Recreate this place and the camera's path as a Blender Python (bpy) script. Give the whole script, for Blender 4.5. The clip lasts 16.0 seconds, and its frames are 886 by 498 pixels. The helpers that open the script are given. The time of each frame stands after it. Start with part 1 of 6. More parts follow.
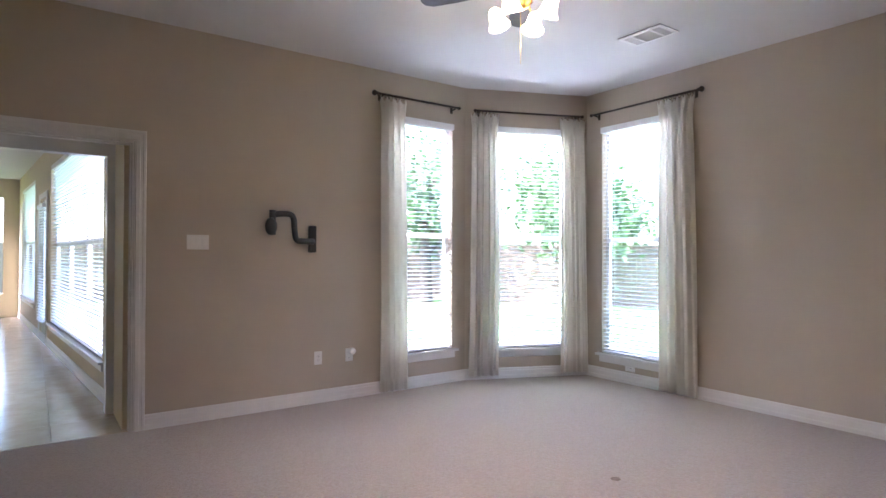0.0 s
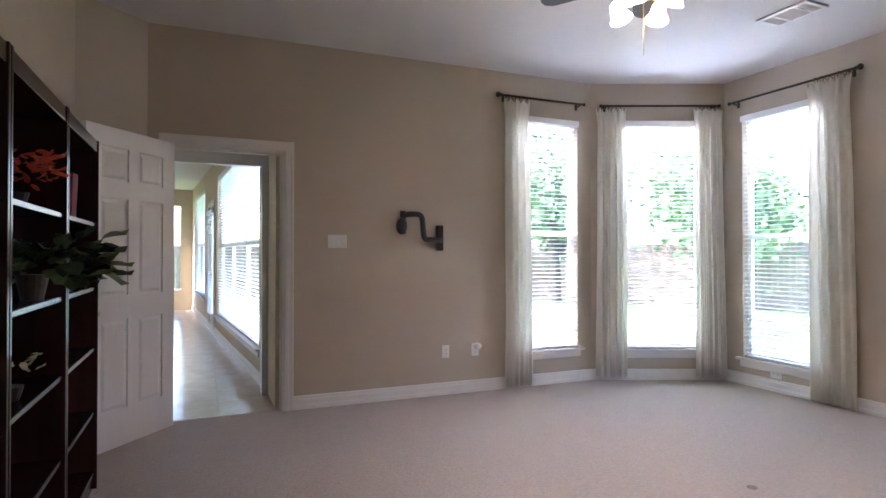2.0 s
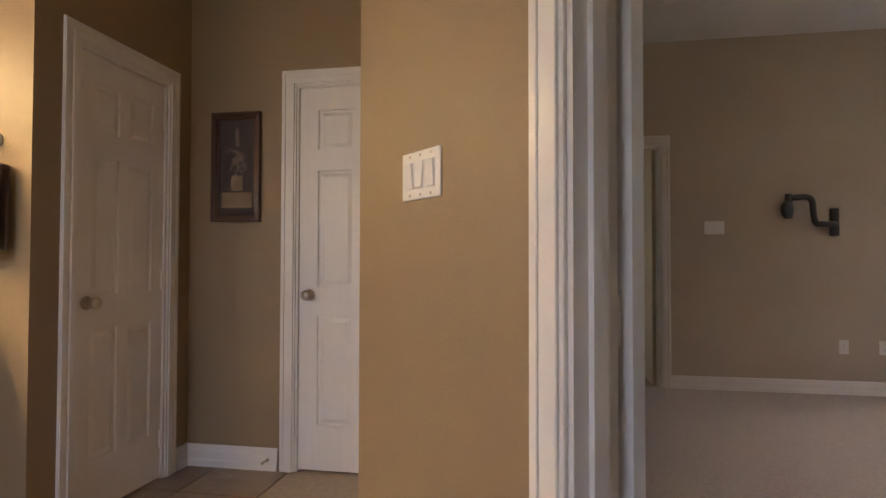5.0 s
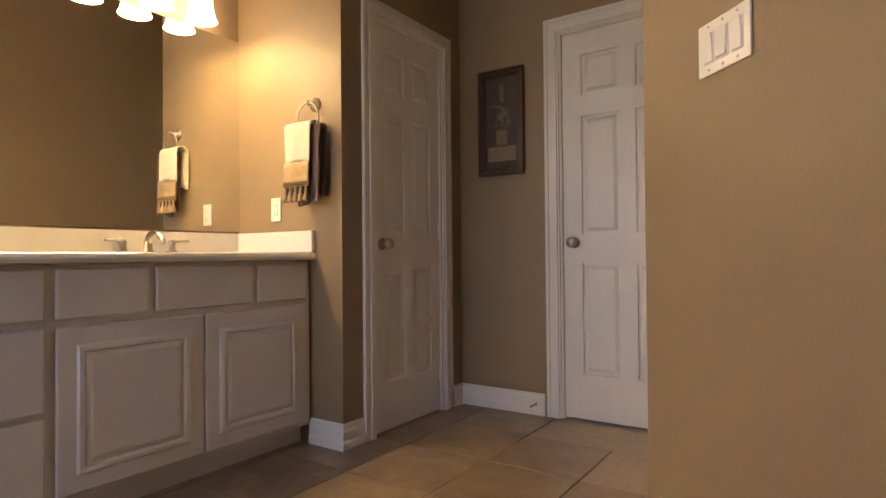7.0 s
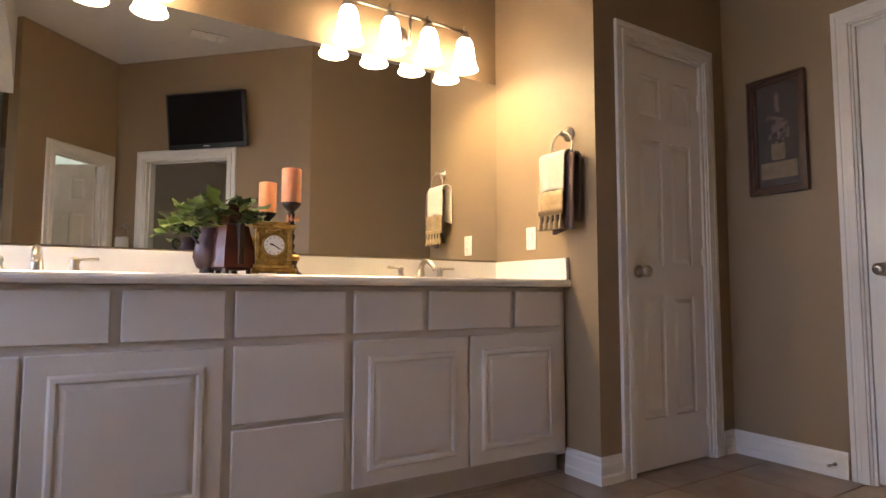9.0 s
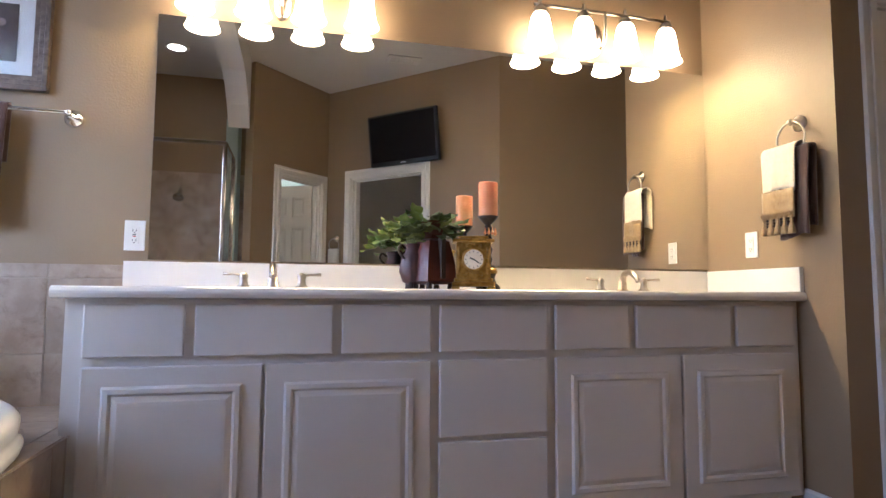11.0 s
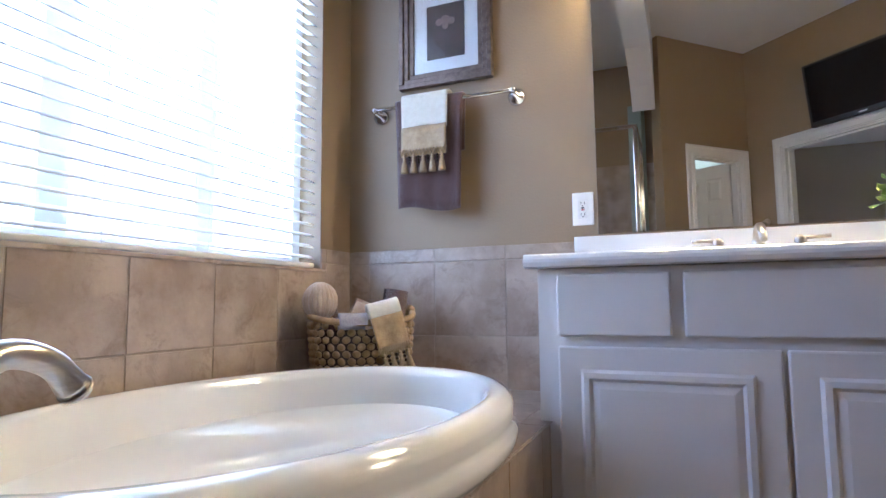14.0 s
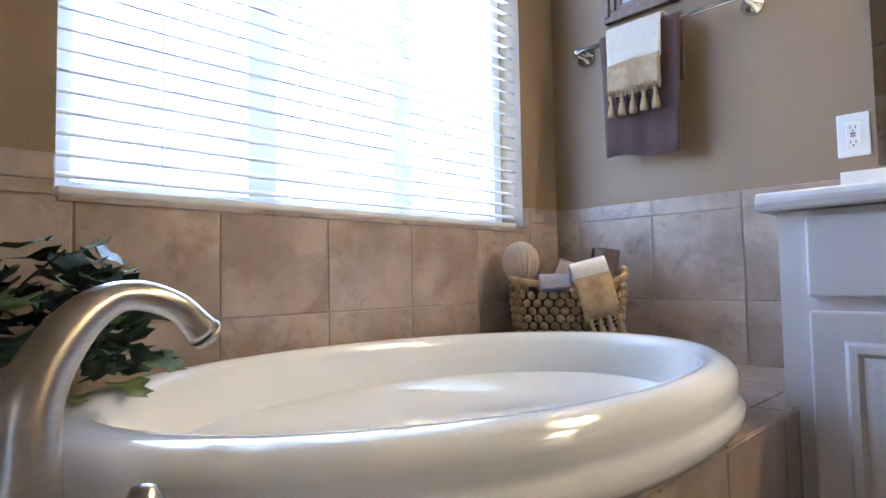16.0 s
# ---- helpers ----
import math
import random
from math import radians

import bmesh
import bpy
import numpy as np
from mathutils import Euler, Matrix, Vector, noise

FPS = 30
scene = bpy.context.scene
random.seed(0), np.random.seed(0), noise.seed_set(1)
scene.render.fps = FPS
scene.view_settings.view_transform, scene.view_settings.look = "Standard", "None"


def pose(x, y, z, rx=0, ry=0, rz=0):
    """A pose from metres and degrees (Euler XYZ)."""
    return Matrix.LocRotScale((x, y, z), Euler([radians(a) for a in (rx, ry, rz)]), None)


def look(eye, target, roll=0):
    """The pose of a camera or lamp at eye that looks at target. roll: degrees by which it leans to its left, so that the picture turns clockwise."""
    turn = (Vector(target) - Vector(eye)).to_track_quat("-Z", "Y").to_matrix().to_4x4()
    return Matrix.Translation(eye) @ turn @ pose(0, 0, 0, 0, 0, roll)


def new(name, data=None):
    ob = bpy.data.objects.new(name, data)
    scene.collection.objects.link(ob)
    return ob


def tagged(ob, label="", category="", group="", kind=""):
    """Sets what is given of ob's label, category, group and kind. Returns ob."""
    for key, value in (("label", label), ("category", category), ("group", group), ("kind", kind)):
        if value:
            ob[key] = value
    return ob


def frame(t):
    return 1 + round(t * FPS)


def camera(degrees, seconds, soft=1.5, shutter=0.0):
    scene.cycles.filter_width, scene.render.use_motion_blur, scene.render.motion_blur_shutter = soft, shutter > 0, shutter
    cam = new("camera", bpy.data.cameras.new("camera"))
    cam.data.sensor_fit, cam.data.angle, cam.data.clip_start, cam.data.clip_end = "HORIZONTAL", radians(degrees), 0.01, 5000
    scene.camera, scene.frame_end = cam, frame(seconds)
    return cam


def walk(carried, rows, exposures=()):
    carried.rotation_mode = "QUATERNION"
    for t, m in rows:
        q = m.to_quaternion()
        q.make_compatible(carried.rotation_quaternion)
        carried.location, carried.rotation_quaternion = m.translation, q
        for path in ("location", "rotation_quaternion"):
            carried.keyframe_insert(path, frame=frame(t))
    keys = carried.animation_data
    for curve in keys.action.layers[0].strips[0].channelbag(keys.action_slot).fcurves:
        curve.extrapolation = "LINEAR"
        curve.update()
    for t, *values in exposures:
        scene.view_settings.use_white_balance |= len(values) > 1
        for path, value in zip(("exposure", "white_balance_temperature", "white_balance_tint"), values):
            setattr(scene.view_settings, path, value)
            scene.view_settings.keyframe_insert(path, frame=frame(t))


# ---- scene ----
cam = camera(75.0, 16.0)
PATH = [
    (0, (2.386, -3.122, 1.355), (4.014, -4.284, 1.373), 0.2),
    (0.5, (2.385, -3.134, 1.345), (4.101, -4.161, 1.345), 0.0),
    (1, (2.363, -3.138, 1.34), (4.137, -4.061, 1.34), -0.0),
    (1.5, (2.309, -3.117, 1.335), (4.117, -3.972, 1.343), -0.0),
    (2, (2.261, -3.106, 1.325), (4.105, -3.879, 1.346), -0.0),
    (2.5, (2.138, -3.118, 1.285), (4.04, -3.737, 1.316), -0.4),
    (3, (2.014, -3.047, 1.258), (3.966, -3.478, 1.308), -0.4),
    (3.5, (1.862, -2.982, 1.243), (3.846, -3.228, 1.3), -0.4),
    (4, (1.801, -2.886, 1.237), (3.8, -2.906, 1.298), 0.0),
    (6.5, (1.82, -2.624, 0.908), (3.609, -1.731, 0.932), -0.6),
    (7, (1.804, -2.62, 0.884), (3.46, -1.499, 0.909), -0.5),
    (7.5, (1.792, -2.618, 0.878), (3.312, -1.318, 0.91), -0.3),
    (8, (1.773, -2.598, 0.859), (3.14, -1.14, 0.924), -0.2),
    (8.5, (1.763, -2.591, 0.844), (2.969, -1.0, 0.959), -0.1),
    (11, (1.727, -2.514, 0.889), (2.21, -0.58, 1.046), 0.4),
    (11.5, (1.696, -2.454, 0.869), (1.969, -0.479, 1.028), 0.2),
    (12, (1.665, -2.399, 0.862), (1.722, -0.406, 1.014), -0.0),
    (12.5, (1.597, -2.337, 0.845), (1.439, -0.35, 1.005), -0.1),
    (13, (1.547, -2.275, 0.819), (1.18, -0.316, 0.989), -0.4),
    (13.5, (1.475, -2.201, 0.804), (0.923, -0.286, 0.979), -0.5),
    (14, (1.417, -2.106, 0.776), (0.652, -0.268, 0.966), -0.5),
    (14.5, (1.398, -2.058, 0.76), (0.439, -0.311, 0.937), -1.0),
    (15, (1.411, -2.001, 0.744), (0.258, -0.376, 0.921), -0.8),
    (15.5, (1.436, -1.965, 0.731), (0.12, -0.468, 0.889), -1.1),
    (16, (1.434, -1.907, 0.74), (-0.003, -0.52, 0.842), -1.0),
]
EXPOSURES = [(0.0, 3.7, 5350, 23), (2.5, 3.7, 5350, 23), (3.5, 3.55, 5450, 23), (4.2, 3.15, 5900, 24), (6.5, 2.75, 6400, 24), (8.5, 2.95, 5900, 24), (11.0, 2.95, 5050, 22), (13.0, 3.05, 4750, 21), (16.0, 2.9, 4750, 19)]
walk(cam, [(t, look(e, g, r)) for t, e, g, r in PATH], EXPOSURES)

# ---- world and lights ----
world = bpy.data.worlds.new("world")
scene.world = world
world.use_nodes = True
wn = world.node_tree
sky = wn.nodes.new("ShaderNodeTexSky")
sky.sky_type, sky.sun_disc = "NISHITA", False
sky.sun_elevation, sky.sun_rotation = radians(48), radians(20)
sky.air_density, sky.dust_density = 1.2, 3.0
bg = wn.nodes["Background"]
bg.inputs["Strength"].default_value = 0.15
wn.links.new(sky.outputs["Color"], bg.inputs["Color"])

sun_data = bpy.data.lights.new("sun", "SUN")
sun_data.energy, sun_data.angle, sun_data.color = 4.5, radians(0.5), (1.0, 0.95, 0.88)
sun = new("sun", sun_data)
sun.matrix_world = look((0, 0, 10), (-0.23, -0.63, 9.26))


def lamp(name, kind, place, energy, color, size=0.05, target=None, size_y=None):
    d = bpy.data.lights.new(name, kind)
    d.energy, d.color = energy, color
    if kind == "AREA":
        d.shape, d.size, d.size_y = "RECTANGLE", size, size_y or size
    else:
        d.shadow_soft_size = size
    o = new(name, d)
    o.matrix_world = look(place, target) if target else Matrix.Translation(place)
    return o


# ---- materials ----
def mat(name, color, rough=0.6, metal=0.0, color2=None, scale=3.0, bump=0.0, bscale=80.0, detail=4.0, coat=0.0, sheen=0.0,
        emit=None, strength=0.0, trans=0.0, spread=0.35, sss=0.0, stretch=(1, 1, 1), rand=0.0, fleck=None, thin=0.0):
    m = bpy.data.materials.new(name)
    m.use_nodes = True
    nt = m.node_tree
    b = nt.nodes["Principled BSDF"]
    b.inputs["Base Color"].default_value = (*color, 1)
    b.inputs["Roughness"].default_value, b.inputs["Metallic"].default_value = rough, metal
    b.inputs["Coat Weight"].default_value, b.inputs["Sheen Weight"].default_value = coat, sheen
    b.inputs["Transmission Weight"].default_value = trans
    b.inputs["Subsurface Weight"].default_value = sss
    if emit:
        b.inputs["Emission Color"].default_value = (*emit, 1)
        b.inputs["Emission Strength"].default_value = strength
    tc = nt.nodes.new("ShaderNodeTexCoord")
    mp = nt.nodes.new("ShaderNodeMapping")
    mp.inputs["Scale"].default_value = stretch
    nt.links.new(tc.outputs["Object"], mp.inputs["Vector"])
    vec = mp.outputs["Vector"]
    if rand:
        inf = nt.nodes.new("ShaderNodeObjectInfo")
        add = nt.nodes.new("ShaderNodeVectorMath")
        mul = nt.nodes.new("ShaderNodeVectorMath")
        mul.operation = "SCALE"
        mul.inputs["Scale"].default_value = 37.0
        nt.links.new(inf.outputs["Random"], mul.inputs[0])
        nt.links.new(vec, add.inputs[0])
        nt.links.new(mul.outputs[0], add.inputs[1])
        vec = add.outputs[0]
    if color2:
        n1 = nt.nodes.new("ShaderNodeTexNoise")
        n1.inputs["Scale"].default_value, n1.inputs["Detail"].default_value = scale, detail
        n1.inputs["Roughness"].default_value = 0.62
        nt.links.new(vec, n1.inputs["Vector"])
        rmp = nt.nodes.new("ShaderNodeValToRGB")
        rmp.color_ramp.elements[0].position, rmp.color_ramp.elements[1].position = 0.5 - spread / 2, 0.5 + spread / 2
        rmp.color_ramp.elements[0].color, rmp.color_ramp.elements[1].color = (*color2, 1), (*color, 1)
        nt.links.new(n1.outputs["Fac"], rmp.inputs["Fac"])
        tint = rmp.outputs["Color"]
        if fleck:
            # darker or paler flecks of a second, finer scale gathered in patches
            fc, fs, lo, hi, amount = fleck
            n3 = nt.nodes.new("ShaderNodeTexNoise")
            n3.inputs["Scale"].default_value, n3.inputs["Detail"].default_value = fs, 12
            n3.inputs["Roughness"].default_value, n3.inputs["Distortion"].default_value = 0.75, 0.6
            nt.links.new(vec, n3.inputs["Vector"])
            r3 = nt.nodes.new("ShaderNodeMapRange")
            r3.inputs["From Min"].default_value, r3.inputs["From Max"].default_value = lo, hi
            r3.inputs["To Max"].default_value = amount
            nt.links.new(n3.outputs["Fac"], r3.inputs["Value"])
            mx = nt.nodes.new("ShaderNodeMixRGB")
            mx.inputs["Color2"].default_value = (*fc, 1)
            nt.links.new(r3.outputs["Result"], mx.inputs["Fac"])
            nt.links.new(tint, mx.inputs["Color1"])
            tint = mx.outputs["Color"]
        nt.links.new(tint, b.inputs["Base Color"])
    if thin:
        tl = nt.nodes.new("ShaderNodeBsdfTranslucent")
        tl.inputs["Color"].default_value = (*color, 1)
        ms = nt.nodes.new("ShaderNodeMixShader")
        ms.inputs[0].default_value = thin
        nt.links.new(b.outputs[0], ms.inputs[1])
        nt.links.new(tl.outputs[0], ms.inputs[2])
        nt.links.new(ms.outputs[0], nt.nodes["Material Output"].inputs["Surface"])
    if bump:
        n2 = nt.nodes.new("ShaderNodeTexNoise")
        n2.inputs["Scale"].default_value, n2.inputs["Detail"].default_value = bscale, 3
        nt.links.new(vec, n2.inputs["Vector"])
        bp = nt.nodes.new("ShaderNodeBump")
        bp.inputs["Strength"].default_value, bp.inputs["Distance"].default_value = bump, 0.01
        nt.links.new(n2.outputs["Fac"], bp.inputs["Height"])
        nt.links.new(bp.outputs["Normal"], b.inputs["Normal"])
    return m


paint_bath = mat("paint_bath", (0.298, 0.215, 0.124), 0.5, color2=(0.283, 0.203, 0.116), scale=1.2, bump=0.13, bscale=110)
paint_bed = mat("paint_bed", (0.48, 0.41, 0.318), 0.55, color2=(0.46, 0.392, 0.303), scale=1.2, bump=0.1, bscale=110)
paint_hall = mat("paint_hall", (0.62, 0.53, 0.38), 0.6, color2=(0.6, 0.5, 0.36), scale=1.0, bump=0.1, bscale=110)
paint_green = mat("paint_green", (0.42, 0.5, 0.42), 0.6, color2=(0.4, 0.47, 0.4), bump=0.1)
ceil_white = mat("ceil_white", (0.72, 0.70, 0.68), 0.8, color2=(0.7, 0.68, 0.66), scale=2, bump=0.25, bscale=160)
white_paint = mat("white_paint", (0.76, 0.74, 0.71), 0.32, color2=(0.73, 0.71, 0.68), scale=5, bump=0.03, bscale=200)
door_paint = mat("door_paint", (0.78, 0.76, 0.74), 0.38, color2=(0.75, 0.73, 0.71), scale=4, bump=0.05, bscale=60, stretch=(8, 8, 1))
cab_paint = mat("cab_paint", (0.74, 0.71, 0.68), 0.3, color2=(0.7, 0.67, 0.64), scale=3, bump=0.04, bscale=90)
counter_mat = mat("cultured_marble", (0.82, 0.8, 0.77), 0.14, color2=(0.78, 0.76, 0.73), scale=6, coat=0.4)
porcelain = mat("tub_acrylic", (0.84, 0.83, 0.8), 0.07, color2=(0.82, 0.81, 0.78), scale=3, coat=0.6)
nickel = mat("brushed_nickel", (0.5, 0.45, 0.38), 0.28, 1.0, color2=(0.44, 0.39, 0.33), scale=30, stretch=(1, 1, 12))
chrome = mat("chrome", (0.7, 0.7, 0.7), 0.12, 1.0)
brass = mat("aged_gilt", (0.55, 0.36, 0.1), 0.38, 1.0, color2=(0.28, 0.16, 0.04), scale=35, bump=0.2, bscale=120)
bronze = mat("dark_bronze", (0.03, 0.022, 0.02), 0.4, 0.5, color2=(0.05, 0.035, 0.03), scale=40)
black_plastic = mat("black_plastic", (0.012, 0.012, 0.013), 0.35, color2=(0.018, 0.018, 0.019), scale=20, bump=0.05)
screen_black = mat("screen_black", (0.008, 0.008, 0.01), 0.12)
mirror_mat = mat("mirror_glass", (0.86, 0.87, 0.85), 0.0, 1.0)
carpet = mat("carpet", (0.42, 0.345, 0.29), 0.95, color2=(0.31, 0.25, 0.205), scale=55, bump=0.7, bscale=90, sheen=0.3)
tile_floor = mat("hall_tile", (0.62, 0.52, 0.4), 0.2, color2=(0.52, 0.42, 0.31), scale=5, rand=1)
tile_stone = mat("bath_tile", (0.48, 0.385, 0.3), 0.3, color2=(0.33, 0.25, 0.185), scale=5.5, detail=12, spread=0.24, bump=0.14, bscale=24, rand=1, fleck=((0.2, 0.14, 0.1), 9.0, 0.52, 0.68, 0.75))
tile_bathfloor = mat("bath_floor_tile", (0.31, 0.225, 0.148), 0.3, color2=(0.18, 0.125, 0.08), scale=3.5, detail=12, spread=0.28, rand=1, fleck=((0.42, 0.32, 0.22), 6.0, 0.54, 0.7, 0.6))
grout = mat("grout", (0.45, 0.37, 0.29), 0.9, color2=(0.38, 0.31, 0.24), scale=30)
curtain_mat = mat("curtain_linen", (0.88, 0.85, 0.78), 0.85, color2=(0.85, 0.81, 0.73), scale=30, sheen=0.2, bump=0.15, bscale=400, thin=0.6)
slat_mat = mat("blind_slat", (0.86, 0.86, 0.86), 0.4, color2=(0.83, 0.83, 0.83), scale=5, sss=0.0)
shade_glow = mat("lamp_shade_glass", (0.9, 0.85, 0.75), 0.4, emit=(1.0, 0.72, 0.36), strength=2.6)
fan_glow = mat("fan_shade_glass", (0.9, 0.85, 0.75), 0.4, emit=(1.0, 0.75, 0.42), strength=2.0)
can_glow = mat("can_light", (0.9, 0.85, 0.75), 0.4, emit=(1.0, 0.85, 0.6), strength=2.0)
towel_brown = mat("towel_brown", (0.1, 0.045, 0.035), 0.95, color2=(0.075, 0.032, 0.026), scale=60, bump=0.6, bscale=500, sheen=0.4)
towel_cream = mat("towel_cream", (0.78, 0.72, 0.6), 0.95, color2=(0.72, 0.65, 0.53), scale=60, bump=0.5, bscale=500, sheen=0.3)
towel_gold = mat("brocade_gold", (0.42, 0.29, 0.13), 0.5, color2=(0.3, 0.19, 0.08), scale=45, bump=0.3, bscale=200, sheen=0.3)
towel_tan = mat("towel_tan", (0.55, 0.42, 0.31), 0.95, color2=(0.47, 0.35, 0.25), scale=60, bump=0.6, bscale=400, sheen=0.3)
wicker = mat("wicker", (0.42, 0.28, 0.13), 0.6, color2=(0.26, 0.16, 0.07), scale=40, bump=0.4, bscale=150, rand=1)
tassel_mat = mat("tassel", (0.45, 0.34, 0.2), 0.7, color2=(0.3, 0.2, 0.1), scale=120, stretch=(6, 6, 1), bump=0.4, bscale=300)
candle_mat = mat("candle_wax", (0.72, 0.33, 0.16), 0.45, color2=(0.64, 0.27, 0.12), scale=8, sss=0.2)
vase_red = mat("vase_red_lacquer", (0.16, 0.035, 0.015), 0.3, color2=(0.05, 0.015, 0.01), scale=6, detail=6)
vase_brown = mat("vase_brown_leather", (0.1, 0.045, 0.04), 0.4, color2=(0.05, 0.02, 0.02), scale=12, detail=6)
leaf_mat = mat("leaf_green", (0.12, 0.17, 0.05), 0.4, color2=(0.06, 0.1, 0.03), scale=20, rand=1)
leaf_light = mat("leaf_light", (0.26, 0.32, 0.07), 0.4, color2=(0.12, 0.19, 0.04), scale=20, rand=1)
ivy_mat = mat("ivy_leaf", (0.022, 0.05, 0.02), 0.8, color2=(0.01, 0.024, 0.012), scale=25, rand=1)
soil_mat = mat("dark_pot", (0.03, 0.018, 0.012), 0.5, color2=(0.05, 0.03, 0.02), scale=15)
cherry = mat("dark_cherry", (0.03, 0.012, 0.012), 0.25, color2=(0.05, 0.018, 0.016), scale=6, stretch=(1, 1, 0.1), coat=0.2)
frame_wood = mat("frame_wood", (0.06, 0.025, 0.015), 0.35, color2=(0.1, 0.045, 0.025), scale=20)
frame_pewter = mat("frame_pewter", (0.17, 0.12, 0.085), 0.38, 0.5, color2=(0.09, 0.06, 0.045), scale=40, bump=0.2, bscale=90)
mat_board = mat("mat_board", (0.66, 0.66, 0.66), 0.8, color2=(0.63, 0.63, 0.63), scale=30)
art_dark = mat("art_dark", (0.10, 0.075, 0.065), 0.7, color2=(0.05, 0.038, 0.036), scale=14)
art_cream = mat("art_cream", (0.35, 0.27, 0.17), 0.7, color2=(0.22, 0.15, 0.09), scale=25)
art_rose = mat("art_rose", (0.28, 0.2, 0.18), 0.7, color2=(0.2, 0.14, 0.12), scale=25)
dial_white = mat("dial_white", (0.75, 0.7, 0.6), 0.4, color2=(0.7, 0.65, 0.55), scale=20)
plate_white = mat("plate_white", (0.8, 0.79, 0.76), 0.3, color2=(0.78, 0.77, 0.74), scale=20)
slot_dark = mat("slot_dark", (0.03, 0.03, 0.03), 0.6)
red_button = mat("red_button", (0.5, 0.06, 0.05), 0.4)
flower_orange = mat("flower_orange", (0.75, 0.12, 0.03), 0.6, color2=(0.6, 0.07, 0.02), scale=30)
flower_cream = mat("flower_cream", (0.75, 0.66, 0.4), 0.6, color2=(0.66, 0.56, 0.3), scale=30)
box_red = mat("box_red", (0.3, 0.035, 0.04), 0.6, color2=(0.2, 0.02, 0.03), scale=60)
grass_mat = mat("grass", (0.12, 0.2, 0.05), 0.9, color2=(0.06, 0.12, 0.03), scale=1.5, bump=0.5, bscale=30)
fence_mat = mat("fence_wood", (0.17, 0.12, 0.09), 0.8, color2=(0.1, 0.075, 0.06), scale=6, stretch=(6, 6, 1), rand=1)
bark = mat("bark", (0.08, 0.06, 0.045), 0.9, color2=(0.05, 0.035, 0.03), scale=10, bump=0.6, bscale=20)
tree_leaf = mat("tree_leaf", (0.09, 0.16, 0.05), 0.6, color2=(0.04, 0.09, 0.03), scale=0.8, rand=0)
brick_mat = mat("house_brick", (0.34, 0.2, 0.15), 0.85, color2=(0.25, 0.14, 0.1), scale=8)
roof_mat = mat("roof_shingle", (0.11, 0.1, 0.1), 0.9, color2=(0.07, 0.065, 0.065), scale=9)

glass = bpy.data.materials.new("clear_glass")
glass.use_nodes = True
gn = glass.node_tree
gn.nodes.clear()
go = gn.nodes.new("ShaderNodeOutputMaterial")
gmix = gn.nodes.new("ShaderNodeMixShader")
gt = gn.nodes.new("ShaderNodeBsdfTransparent")
gg = gn.nodes.new("ShaderNodeBsdfGlossy")
gg.inputs["Roughness"].default_value = 0.02
gf = gn.nodes.new("ShaderNodeLayerWeight")
gf.inputs["Blend"].default_value = 0.2
gp5 = gn.nodes.new("ShaderNodeMath")
gp5.operation = "POWER"
gp5.inputs[1].default_value = 2.5
gm5 = gn.nodes.new("ShaderNodeMath")
gm5.operation = "MULTIPLY_ADD"
gm5.inputs[1].default_value, gm5.inputs[2].default_value = 0.6, 0.03
gn.links.new(gf.outputs["Facing"], gp5.inputs[0])
gn.links.new(gp5.outputs[0], gm5.inputs[0])
gn.links.new(gm5.outputs[0], gmix.inputs[0])
gn.links.new(gt.outputs[0], gmix.inputs[1])
gn.links.new(gg.outputs[0], gmix.inputs[2])
gn.links.new(gmix.outputs[0], go.inputs[0])


# ---- mesh helpers ----
def finish(name, bm, material, smooth=False):
    bmesh.ops.recalc_face_normals(bm, faces=bm.faces)
    me = bpy.data.meshes.new(name)
    bm.to_mesh(me)
    bm.free()
    if smooth:
        for p in me.polygons:
            p.use_smooth = True
    me.materials.append(material)
    return me


def thing(name, label, category, m=None, group="", kind=""):
    o = new(name)
    o.matrix_world = m or Matrix.Identity(4)
    return tagged(o, label, category, group, kind)


def part(name, bm, material, parent, label="", smooth=False):
    o = new(name, finish(name, bm, material, smooth))
    if parent:
        o.parent = parent
    if label:
        o["label"] = label
    return o


def solid(name, bm, material, label, category, m=None, kind="", group="", smooth=False):
    o = part(name, bm, material, None, "", smooth)
    o.matrix_world = m or Matrix.Identity(4)
    return tagged(o, label, category, group, kind)


def box(x0, x1, y0, y1, z0, z1, bevel=0.0, bm=None, seg=2):
    b = bmesh.new()
    c = bmesh.ops.create_cube(b, size=1)
    bmesh.ops.scale(b, vec=(abs(x1 - x0), abs(y1 - y0), abs(z1 - z0)), verts=b.verts)
    bmesh.ops.translate(b, vec=((x0 + x1) / 2, (y0 + y1) / 2, (z0 + z1) / 2), verts=b.verts)
    if bevel:
        bmesh.ops.bevel(b, geom=b.edges[:], offset=bevel, segments=seg, affect="EDGES", profile=0.5)
    if bm is None:
        return b
    return join(bm, b)


def join(bm, b, m=None):
    me = bpy.data.meshes.new("tmp")
    b.to_mesh(me)
    b.free()
    if m:
        me.transform(m)
    bm.from_mesh(me)
    bpy.data.meshes.remove(me)
    return bm


